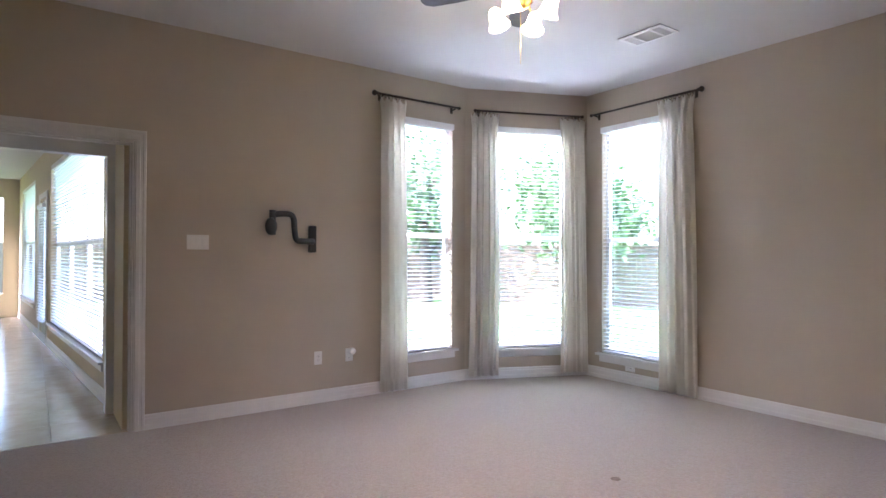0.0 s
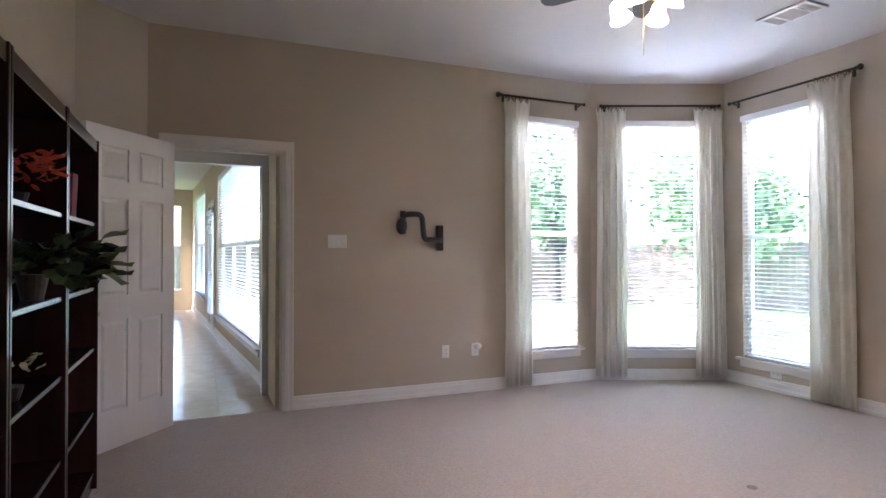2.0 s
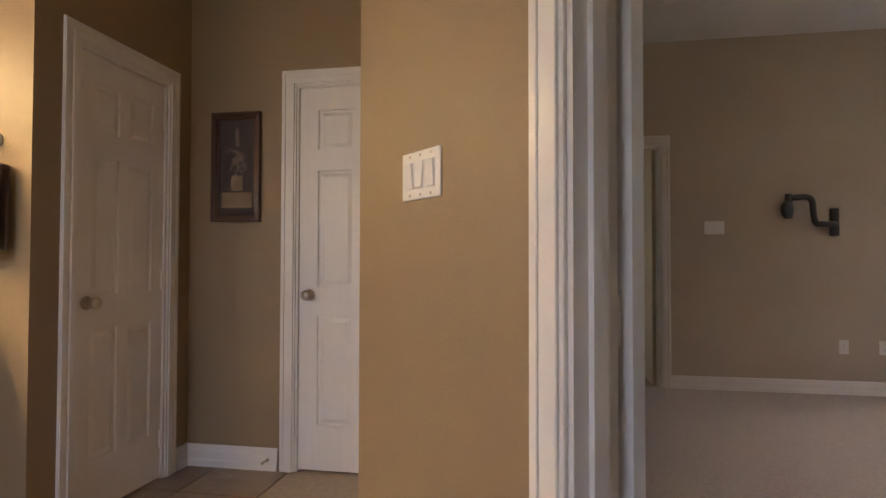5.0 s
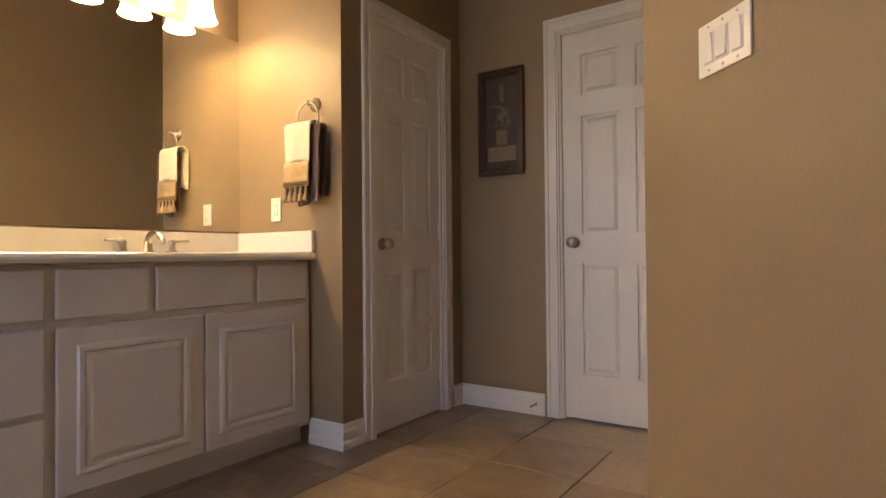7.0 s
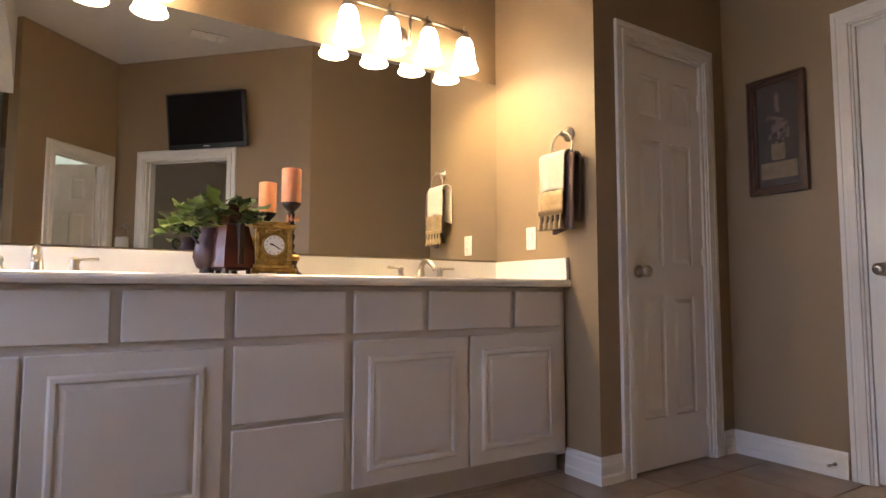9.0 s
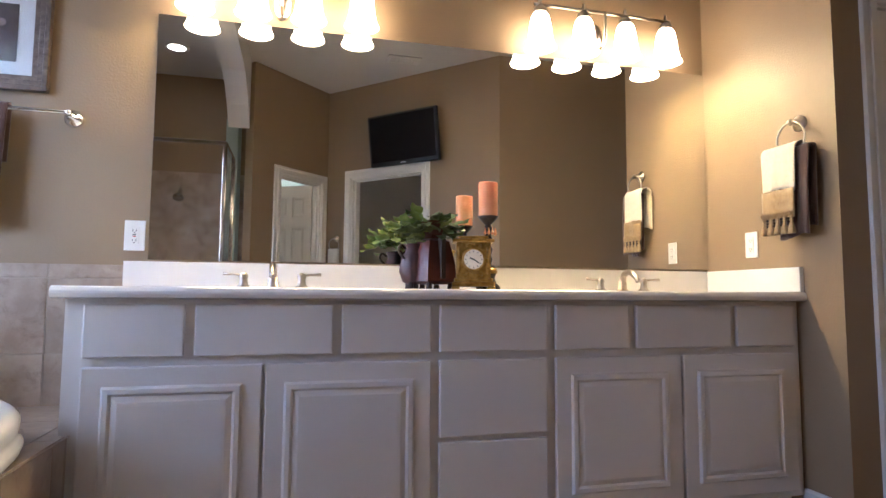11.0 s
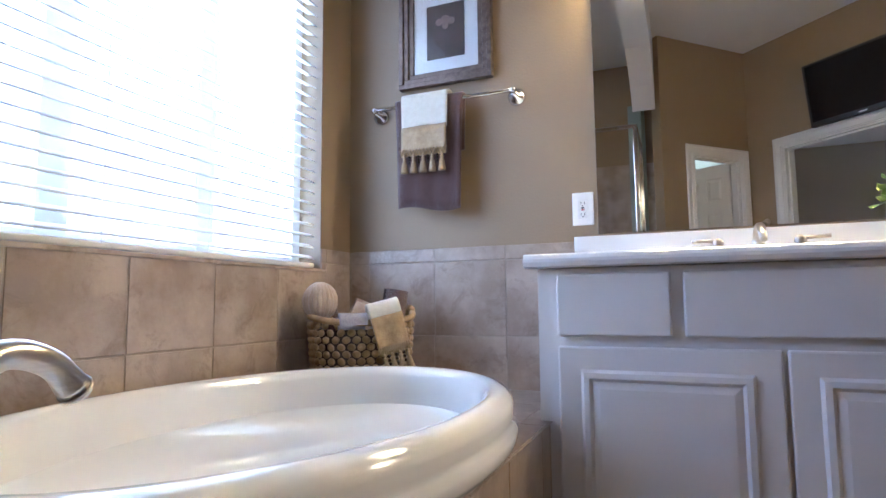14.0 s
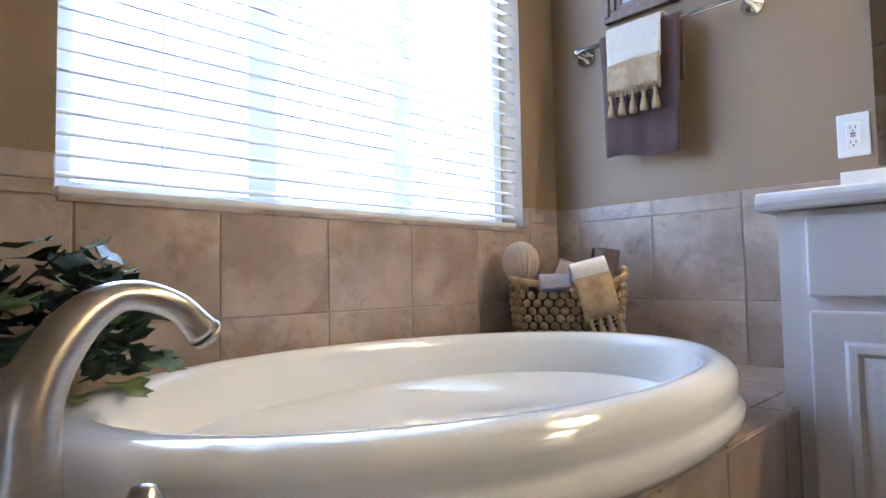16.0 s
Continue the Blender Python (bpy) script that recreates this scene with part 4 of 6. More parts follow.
tassel_me = finish("tassel", join(lathe([(0.004, 0.0), (0.008, -0.006), (0.005, -0.014), (0.009, -0.022), (0.015, -0.055), (0.014, -0.062), (0.002, -0.063)], 10), ball(0.006, 8, Matrix.Translation((0, 0, 0.004)))), tassel_mat, True)
bead_me = finish("bead_string", join(join(ball(0.0055, 8), ball(0.0055, 8, Matrix.Translation((0, 0, -0.012)))), ball(0.0055, 8, Matrix.Translation((0, 0, -0.024)))), bronze, True)
def fringe(parent, u0, u1, y, z, n=5):
    for i in range(n):
        o = new("tassel", tassel_me)
        o.parent = parent
        o.matrix_local = Matrix.Translation((u0 + (u1 - u0) * (i + 0.5) / n, y - 0.004, z - 0.004))
        if i < n - 1:
            o = new("bead_string", bead_me)
            o.parent = parent
            o.matrix_local = Matrix.Translation((u0 + (u1 - u0) * (i + 1.0) / n, y - 0.004, z - 0.004))
    lb = bmesh.new()
    k = 14
    for i in range(k):
        a, c = u0 + (u1 - u0) * i / k, u0 + (u1 - u0) * (i + 1) / k
        join(lb, tube([(a, y - 0.005, z + 0.028), ((a + c) / 2, y - 0.006, z + 0.006), (c, y - 0.005, z + 0.028)], 0.003, 6))
    part("lace", lb, tassel_mat, parent, "crocheted lace edge")


def accent_towel(m, w, top, white, gold, label, out=0.02, back=0.2):
    t = thing("hand_towel", label, "towel", m)
    part("cream_cloth", drape(-w / 2, w / 2, top, white, back, out, 0.005, 0.003, 3), towel_cream, t, smooth=True)
    part("brocade_band", sheet_band(-w / 2 + 0.003, w / 2 - 0.003, top - white - gold, top - white + 0.004, -out - 0.006, 0.004, 0.003, 4), towel_gold, t, "gold brocade band", True)
    fringe(t, -w / 2, w / 2, -out - 0.008, top - white - gold)
    return t

BZ = 1.575
bar = thing("towel_bar", "brushed nickel towel bar on the tan wall", "towel bar", Matrix.Identity(4))
part("rail", cyl((0.255, -0.065, BZ), (0.865, -0.065, BZ), 0.008, 14), chrome, bar, smooth=True)
for x in (0.265, 0.855):
    part("flange", lathe([(0.034, 0), (0.034, 0.006), (0.026, 0.01), (0.024, 0.016), (0.012, 0.02), (0.009, 0.055)], 22), chrome, bar, smooth=True).matrix_local = pose(x, -0.001, BZ - 0.008, 90, 0, 0)
    part("end_knob", ball(0.0135, 14), chrome, bar, smooth=True).matrix_local = Matrix.Translation((x, -0.063, BZ))
tw = thing("bath_towel", "folded dark brown bath towel over the bar", "towel", Matrix.Translation((0.515, -0.065, BZ)))
part("cloth", drape(-0.145, 0.145, 0.0, 0.43, 0.2, 0.013, 0.009, 0.005, 7), towel_brown, tw, smooth=True)
accent_towel(Matrix.Translation((0.503, -0.065, BZ + 0.008)), 0.2, 0.0, 0.115, 0.115, "cream hand towel with gold brocade and tassels", 0.028, 0.15)

# towel ring by the vanity
ring = thing("towel_ring", "brushed nickel towel ring on the niche wall", "towel ring", Matrix.Identity(4))
part("flange", lathe([(0.034, 0), (0.034, 0.006), (0.026, 0.011), (0.013, 0.016), (0.009, 0.045)], 22), nickel, ring, smooth=True).matrix_local = pose(XE - 0.001, -0.585, 1.610, 0, -90, 0)
part("knob", ball(0.014, 14), nickel, ring, smooth=True).matrix_local = Matrix.Translation((XE - 0.05, -0.585, 1.610))
part("ring", tube([(XE - 0.052, -0.585 + 0.07 * math.sin(a), 1.540 + 0.07 * math.cos(a)) for a in (2 * math.pi * k / 36 for k in range(37))], 0.0045, 8), nickel, ring, smooth=True)
RT = Matrix.Translation((XE - 0.052, -0.585, 1.477)) @ Matrix.Rotation(radians(-90), 4, "Z")
tw = thing("bath_towel", "dark brown hand towel hanging in the ring", "towel", RT)
part("cloth", drape(-0.06, 0.1, 0.0, 0.345, 0.31, 0.014, 0.012, 0.007, 9), towel_brown, tw, smooth=True)
accent_towel(RT @ Matrix.Translation((-0.035, 0, 0.008)), 0.175, 0.0, 0.16, 0.115, "cream hand towel with gold brocade hanging in the ring", 0.034, 0.2)

# wall plates
plate("light_switch", "white three-gang rocker switch plate on tan wall", M_DG @ Matrix.Translation((0.33, 0, 1.34)), 0.168, 0.118, "rocker3")
plate("outlet", "white outlet plate by the towel ring", Matrix.Translation((XE, -0.3, 1.125)) @ Matrix.Rotation(radians(-90), 4, "Z"), 0.072, 0.118, "outlet")
plate("outlet", "white outlet plate with red test button", Matrix.Translation((1.092, 0, 1.114)), 0.076, 0.12, "gfci")

# framed pictures
def framed(m, w, h, fw, material, inner, label, step=3):
    p = thing("framed_picture", label, "picture", m)
    for k in range(step):
        a, c = fw * k / step, fw * (k + 1) / step
        d = (0.03, 0.022, 0.013)[k % 3]
        fb = bmesh.new()
        box(-w / 2 + a, w / 2 - a, -d, 0, h / 2 - c, h / 2 - a, 0.003, fb)
        box(-w / 2 + a, w / 2 - a, -d, 0, -h / 2 + a, -h / 2 + c, 0.003, fb)
        box(-w / 2 + a, -w / 2 + c, -d, 0, -h / 2 + c, h / 2 - c, 0.003, fb)
        box(w / 2 - c, w / 2 - a, -d, 0, -h / 2 + c, h / 2 - c, 0.003, fb)
        part("frame", fb, material, p)
    iw, ih = w / 2 - fw, h / 2 - fw
    part("backing", box(-iw, iw, -0.004, 0, -ih, ih), inner, p)
    g = part("pane", box(-iw, iw, -0.0105, -0.0085, -ih, ih), glass, p)
    return p, iw, ih

pc, iw, ih = framed(Matrix.Translation((0.562, -0.001, 1.89)), 0.405, 0.46, 0.062, frame_pewter, mat_board, "framed rose print with white mat on tan wall")
part("print", box(-0.083, 0.083, -0.0062, -0.0045, -0.115, 0.115), art_dark, pc, "dark rose print")
rb = bmesh.new()
for x, z, r in ((0, 0.045, 0.022), (-0.028, 0.04, 0.016), (0.026, 0.038, 0.016), (0.0, 0.02, 0.014)):
    join(rb, lathe([(r, 0), (r * 0.8, 0.001), (r * 0.3, 0.0012)], 14), pose(x, -0.0063, z, 90, 0, 0))
part("rose", rb, art_rose, pc)
pc, iw, ih = framed(Matrix.Translation((X2 - 0.001, -1.04, 1.655)) @ Matrix.Rotation(radians(-90), 4, "Z"), 0.29, 0.61, 0.042, frame_wood, art_dark, "dark wood framed still-life print of an urn")
ub = bmesh.new()
join(ub, lathe([(0.03, 0), (0.038, 0.05), (0.03, 0.075), (0.04, 0.085)], 16, 1, 0.03), Matrix.Translation((0, -0.005, -0.13)))
box(-0.09, 0.09, -0.0062, -0.0045, -0.225, -0.14, bm=ub)
part("urn", ub, art_cream, pc)
fb = bmesh.new()
rng = random.Random(4)
for k in range(70):
    a, r = rng.uniform(0, 6.28), rng.uniform(0, 0.075)
    join(fb, lathe([(0.008, 0), (0.001, 0.001)], 6), pose(r * math.cos(a) * 0.9, -0.0048, 0.04 + r * 1.25 * math.sin(a), 90, 0, 0))
join(fb, lathe([(0.01, 0), (0.014, 0.03), (0.005, 0.04), (0.016, 0.055), (0.003, 0.08)], 12, 1, 0.03), Matrix.Translation((0, -0.005, 0.14)))
part("bouquet", fb, art_rose, pc)
ds = thing("door_stop", "small spring door stop on the baseboard", "door stop", pose(X2 - 0.013, -1.24, 0.06, 0, -90, 0))
part("spring", lathe([(0.009, 0), (0.006, 0.006), (0.005, 0.05), (0.008, 0.052), (0.007, 0.065)], 10), nickel, ds, smooth=True)

# ---- tub surroundings ----
fz = thing("tub_faucet", "brushed nickel arched tub filler on the deck", "faucet", Matrix.Translation((0.805, -1.82, DK)))
part("flange", lathe([(0.04, 0), (0.04, 0.008), (0.034, 0.014), (0.001, 0.015)], 22), nickel, fz, smooth=True)
sp = curve_pts([(0.0, 0.0, 0.0), (-0.002, 0.0, 0.08), (-0.012, 0.01, 0.17), (-0.026, 0.05, 0.235), (-0.036, 0.095, 0.258), (-0.042, 0.145, 0.245), (-0.048, 0.18, 0.212)], 32)
part("spout", tube(sp, [0.04 - 0.024 * min(1, k / 21) + 0.003 * max(0, k - 29) / 3 for k in range(33)], 20), nickel, fz, smooth=True)
part("aerator", tube([sp[-1], sp[-1] + (sp[-1] - sp[-2]) * 0.9], [0.0205, 0.017], 18), nickel, fz, "flared spout end", True)
hd = thing("tub_valve", "brushed nickel lever valve on the tub deck", "valve", Matrix.Translation((0.91, -1.75, DK)) @ Matrix.Diagonal((0.8, 0.8, 1.28, 1)))
part("post", lathe([(0.03, 0), (0.03, 0.006), (0.018, 0.016), (0.015, 0.04), (0.022, 0.05), (0.024, 0.062), (0.018, 0.072), (0.012, 0.08), (0.001, 0.082)], 18), nickel, hd, smooth=True)
part("lever", tube([(0, 0, 0.062), (0.03, 0.028, 0.062), (0.06, 0.056, 0.06), (0.064, 0.06, 0.06)], [0.008, 0.008, 0.012, 0.006], 12), nickel, hd, smooth=True)

# wicker basket with towels
bk = thing("wicker_basket", "woven water-hyacinth basket in the tub corner", "basket", pose(0.328, -0.27, DK, 0, 0, 40) @ Matrix.Diagonal((1.0, 1.0, 1.1, 1)))
bw, bd, bh = 0.185, 0.115, 0.245
def oval(a, k=1.0):
    c, s = math.cos(a), math.sin(a)
    q = 1 / (abs(c) ** 3 + abs(s) ** 3) ** (1 / 3)
    return bw * k * c * q, bd * k * s * q
kb = ball(0.5, 10)
bmesh.ops.scale(kb, vec=(0.031, 0.019, 0.0235), verts=kb.verts)
knot = finish("knot", kb, wicker, True)
nk, nr = 34, 10
for j in range(nr):
    for i in range(nk):
        a = 2 * math.pi * (i + 0.5 * (j % 2)) / nk
        x, y = oval(a, 0.9 + 0.1 * j / nr)
        if j == nr - 1 and abs(math.cos(a)) < 0.55:
            continue
        o = new("knot", knot)
        o.parent = bk
        o.matrix_local = pose(x, y, 0.014 + j * 0.0222, random.uniform(-12, 12), random.uniform(-25, 25), math.degrees(math.atan2(y, x)) + 90)
part("liner", lathe([(0.9, 0.0), (0.94, 0.2), (0.9, 0.2), (0.85, 0.012), (0.001, 0.012)], 30, bw * 1.02, bd * 1.02, 0.12), soil_mat, bk)
part("rim", tube([(*oval(a, 1.01), 0.222 + 0.028 * abs(math.cos(a)) ** 3) for a in (2 * math.pi * k / 40 for k in range(41))], 0.011, 8), wicker, bk, smooth=True)
for sx in (-1, 1):
    part("handle_knot", ball(0.017, 10), wicker, bk, smooth=True).matrix_local = Matrix.Translation((sx * bw, 0, 0.26))
BK = bk.matrix_world
def roll(x, y, z, r, L, rot, material, label):
    t = thing("rolled_towel", label, "towel", BK @ pose(x, y, z, *rot), "towels in the basket")
    pts2 = []
    for k in range(60):
        a = 2 * math.pi * 2.4 * k / 59
        pts2.append(((r * (0.25 + 0.75 * k / 59)) * math.cos(a), (r * (0.25 + 0.75 * k / 59)) * math.sin(a)))
    b = bmesh.new()
    lo = [b.verts.new((p, q, 0)) for p, q in pts2]
    hi = [b.verts.new((p, q, L)) for p, q in pts2]
    lo2 = [b.verts.new((p * 0.86, q * 0.86, 0)) for p, q in pts2]
    hi2 = [b.verts.new((p * 0.86, q * 0.86, L)) for p, q in pts2]
    for k in range(59):
        b.faces.new((lo[k], lo[k + 1], hi[k + 1], hi[k]))
        b.faces.new((lo2[k], hi2[k], hi2[k + 1], lo2[k + 1]))
        b.faces.new((hi[k], hi[k + 1], hi2[k + 1], hi2[k]))
    part("cloth", b, material, t, smooth=True)
roll(0.105, 0.03, 0.13, 0.052, 0.2, (0, 9, 0), towel_brown, "rolled dark brown towel in the basket")
roll(-0.085, 0.045, 0.13, 0.042, 0.2, (-10, -12, 0), towel_brown, "rolled dark brown towel in the basket")
roll(-0.045, -0.005, 0.17, 0.04, 0.13, (14, 22, 0), towel_tan, "rolled tan towel in the basket")
roll(0.02, 0.045, 0.17, 0.04, 0.14, (-5, 40, 20), towel_tan, "rolled tan towel in the basket")
pf = thing("bath_pouf", "round ruffled beige bath sponge on a stick", "bath sponge", BK @ Matrix.Translation((-0.15, -0.03, 0.29)))
pb = bmesh.new()
for k in range(11):
    a = math.pi * k / 11
    join(pb, tube([(0.052 * math.cos(t) * math.cos(a), 0.052 * math.cos(t) * math.sin(a), 0.052 * math.sin(t)) for t in (2 * math.pi * q / 20 for q in range(21))], 0.0115, 6))
join(pb, ball(0.05, 12))
part("ruffle", pb, towel_tan, pf, smooth=True)
part("stick", cyl((0.02, 0.01, -0.02), (0.07, 0.02, -0.1), 0.006, 8), wicker, pf)
fct = thing("hand_towel", "cream and gold tasselled towel draped over the basket", "towel", BK @ pose(0.065, -0.118, 0.235, 0, -14, 0))
part("cream_cloth", drape(-0.055, 0.055, 0.02, 0.02, 0.05, 0.03, 0.008, 0.002, 3), towel_cream, fct, smooth=True)
part("brocade_band", sheet_band(-0.056, 0.056, -0.11, 0.012, -0.031, 0.006, 0.003, 6), towel_gold, fct, "gold brocade band", True)
fringe(fct, -0.054, 0.054, -0.036, -0.11, 4)
wc_ = thing("wash_cloth", "pale mesh wash cloth over the basket rim", "towel", BK @ pose(-0.045, -0.115, 0.225))
part("cloth", drape(-0.05, 0.045, 0.0, 0.012, 0.05, 0.022, 0.006, 0.002, 8), mat("mesh_cloth", (0.46, 0.42, 0.43), 0.9, color2=(0.32, 0.29, 0.33), scale=180), wc_, smooth=True)

# ivy
iv = thing("ivy_plant", "dark green potted ivy on the tub deck", "plant", Matrix.Translation((0.31, -1.83, DK)))
part("pot", lathe([(0.06, 0), (0.085, 0.1), (0.09, 0.12), (0.082, 0.12), (0.075, 0.105), (0.001, 0.1)], 22), soil_mat, iv, smooth=True)
il = [leaf_mesh("ivy_leaf", 0.06, 0.075, ivy_mat, True), leaf_mesh("ivy_leaf", 0.075, 0.09, ivy_mat, True), leaf_mesh("ivy_leaf", 0.05, 0.06, leaf_mat, True)]
foliage(iv, "ivy_leaf", il, (0.03, 0.02, 0.17), (0.2, 0.26, 0.19), 200, 11, zmin=0.03)
sb = bmesh.new()
rng = random.Random(2)
for k in range(14):
    a = rng.uniform(0, 6.28)
    L = rng.uniform(0.12, 0.22)
    join(sb, tube(curve_pts([(0, 0, 0.1), (L * 0.5 * math.cos(a), L * 0.5 * math.sin(a), 0.25), (L * math.cos(a), L * math.sin(a), 0.2 + rng.uniform(-0.05, 0.18))], 8), 0.002, 5))
part("vine", sb, bark, iv)

# ---- bathroom, seen in the mirror ----
tv = thing("television", "black flat television above the bedroom doorway", "television", M_DG @ pose(0.95, -0.10, 2.36, 8, 0, 0))
b = box(-0.39, 0.39, -0.03, 0.015, -0.245, 0.245, 0.008)
part("housing", b, black_plastic, tv)
part("screen", box(-0.365, 0.365, -0.033, -0.028, -0.205, 0.225), screen_black, tv)
part("bracket", box(-0.06, 0.06, 0.012, 0.1, -0.06, 0.06, 0.005), black_plastic, tv)
part("logo_bar", box(-0.03, 0.03, -0.032, -0.029, -0.23, -0.222), plate_white, tv)
sh = thing("shower_enclosure", "chrome framed glass shower enclosure", "shower", Matrix.Identity(4))
for n_, a in (("panel", (0.14, 1.13, -2.356, -2.35)), ("door", (1.127, 1.133, -2.95, -2.38))):
    part(n_, box(a[0], a[1], a[2], a[3], 0.12, 2.06), glass, sh, "clear glass")
b = bmesh.new()
for x, y in ((0.13, -2.353), (1.13, -2.36), (1.13, -2.96)):
    box(x - 0.015, x + 0.015, y - 0.015, y + 0.015, 0.1, 2.1, 0.003, b)
for z in (0.1, 2.07):
    box(0.13, 1.13, -2.368, -2.338, z, z + 0.03, 0.003, b)
    box(1.115, 1.145, -2.96, -2.36, z, z + 0.03, 0.003, b)
part("frame", b, chrome, sh)
solid("shower_curb", box(0.12, 1.2, -2.44, -2.31, 0.0, 0.1), tile_stone, "tiled curb of the shower", "shower curb")
hd2 = thing("shower_fixture", "chrome shower head on the tiled wall", "shower", pose(0.62, -3.44, 1.85))
part("arm", tube(curve_pts([(0, 0, 0), (0, 0.08, 0.02), (0, 0.14, -0.03)], 10), 0.01, 8), chrome, hd2, smooth=True)
part("head", lathe([(0.015, 0), (0.05, -0.05), (0.048, -0.06), (0.001, -0.06)], 16), chrome, hd2, smooth=True).matrix_local = pose(0, 0.14, -0.03, 30, 0, 0)
vl = thing("shower_valve", "round chrome shower valve", "shower valve", pose(0.62, -3.449, 1.1, -90, 0, 0))
part("plate", lathe([(0.08, 0), (0.078, 0.01), (0.03, 0.02), (0.025, 0.05), (0.001, 0.05)], 20), chrome, vl, smooth=True)
# arched dropped beam between tub alcove and room
bb = bmesh.new()
N = 16
r0, r1 = [], []
for k in range(N + 1):
    y = -2.93 + 2.93 * k / N
    z = 2.72 - 0.34 * (1 - min(1, (y + 2.93) / 0.7)) ** 2 if y < -2.23 else 2.72
    r0.append((y, z))
for (ya, za), (yb, zb) in zip(r0, r0[1:]):
    vs = [bb.verts.new(v) for v in ((1.08, ya, za), (1.26, ya, za), (1.26, yb, zb), (1.08, yb, zb), (1.08, ya, 3.001), (1.26, ya, 3.001), (1.26, yb, 3.001), (1.08, yb, 3.001))]
    for q in ((0, 1, 2, 3), (0, 4, 7, 3), (1, 2, 6, 5), (0, 1, 5, 4), (3, 7, 6, 2)):
        bb.faces.new([vs[i] for i in q])
solid("beam", bb, ceil_white, "white arched beam over the tub alcove", "beam", kind="structure")
def vent(m, w, h, n):
    v = thing("ceiling_vent", "white louvred ceiling air vent", "vent", m)
    part("backing", box(-w / 2, w / 2, -h / 2, h / 2, -0.004, 0), slot_dark, v)
    fb = bmesh.new()
    for a in ((-w / 2, w / 2, -h / 2, -h / 2 + 0.03), (-w / 2, w / 2, h / 2 - 0.03, h / 2), (-w / 2, -w / 2 + 0.03, -h / 2 + 0.03, h / 2 - 0.03), (w / 2 - 0.03, w / 2, -h / 2 + 0.03, h / 2 - 0.03), (-w * 0.22 - 0.008, -w * 0.22 + 0.008, -h / 2 + 0.03, h / 2 - 0.03), (w * 0.22 - 0.008, w * 0.22 + 0.008, -h / 2 + 0.03, h / 2 - 0.03)):
        box(*a, -0.014, -0.002, 0.002, fb, 1)
    part("frame", fb, white_paint, v)
    sm = finish("slat", box(-w / 2 + 0.03, w / 2 - 0.03, -0.006, 0.006, -0.0015, 0.0015), white_paint)
    for k in range(n):
        o = new("slat", sm)
        o.parent = v
        o.matrix_local = pose(0, -h / 2 + 0.035 + (h - 0.07) * (k + 0.5) / n, -0.008, 40, 0, 0)
vent(pose(2.6, -2.5, 2.999, 0, 0, 0), 0.3, 0.15, 7)
cl = thing("can_light", "round recessed ceiling light over the shower", "ceiling light", Matrix.Translation((0.66, -2.75, 2.999)))
part("ring", lathe([(0.1, 0), (0.1, -0.006), (0.075, -0.008), (0.075, -0.002)], 28), white_paint, cl, smooth=True)
part("lens", lathe([(0.075, -0.003), (0.074, -0.005), (0.001, -0.006)], 24), can_glow, cl, smooth=True)
r2 = thing("towel_ring", "nickel towel ring on the diagonal wall", "towel ring", M_DG @ Matrix.Translation((1.84, 0, 1.45)))
part("flange", lathe([(0.03, 0), (0.026, 0.01), (0.01, 0.045)], 18), nickel, r2, smooth=True).matrix_local = pose(0, 0, 0, 90, 0, 0)
part("ring", tube([(0.065 * math.sin(a), -0.045, -0.065 + 0.065 * math.cos(a)) for a in (2 * math.pi * k / 28 for k in range(29))], 0.0045, 8), nickel, r2, smooth=True)
t3 = thing("hand_towel", "plain white hand towel in the ring", "towel", M_DG @ Matrix.Translation((1.84, -0.045, 1.325)))
part("cloth", drape(-0.06, 0.06, 0, 0.3, 0.25, 0.012, 0.01, 0.005, 12), towel_cream, t3, smooth=True)
# toilet room behind the open door
for nm, p, q in (("wall_wc_back", (1.3, -4.6), (0.6, -3.9)), ("wall_wc_side", (0.55, -3.85), (1.15, -3.4)), ("wall_wc_far", (1.95, -3.85), (1.2, -4.65))):
    wall(nm, p, q, 2.6, 0.05, paint_green, label="pale green painted toilet room wall")
slab("ceiling_wc", [(0.3, -3.57), (1.37, -3.57), (1.37, -3.11), (1.9, -3.65), (1.9, -4.8), (0.3, -4.8)], 2.6, 2.65, ceil_white, "white toilet room ceiling", "ceiling")
slab("floor_wc", [(0.3, -3.45), (2.05, -3.0), (2.05, -4.8), (0.3, -4.8)], -0.12, -0.008, tile_bathfloor, "stone tiled toilet room floor", "floor")
# added fill light without a fixture, brightens the toilet room
lamp("toilet_fill", "POINT", (1.35, -3.95, 2.4), 1.5, (1.0, 0.9, 0.75), 0.08)
six_panel_door("door_5", 0.5, 2.0, "open white six-panel toilet room door", M_WC @ Matrix.Translation((0.13, 0.1, 0.01)) @ Matrix.Rotation(radians(75), 4, "Z"), kind="structure")
gs = thing("glass_shelf", "small glass shelf with a plant", "shelf", M_WC @ Matrix.Translation((0.52, 0.75, 1.05)))
part("shelf", box(-0.15, 0.15, -0.08, 0.08, 0, 0.01), glass, gs)
part("bracket", box(-0.12, 0.12, -0.01, 0.28, -0.02, -0.001), chrome, gs)
gp = thing("potted_plant", "small potted plant with yellow flowers", "plant", M_WC @ Matrix.Translation((0.52, 0.75, 1.061)))
part("pot", lathe([(0.04, 0), (0.05, 0.1), (0.045, 0.1)], 14), soil_mat, gp)
foliage(gp, "leaf", lm, (0, 0, 0.2), (0.1, 0.1, 0.1), 40, 21, zmin=0.1)

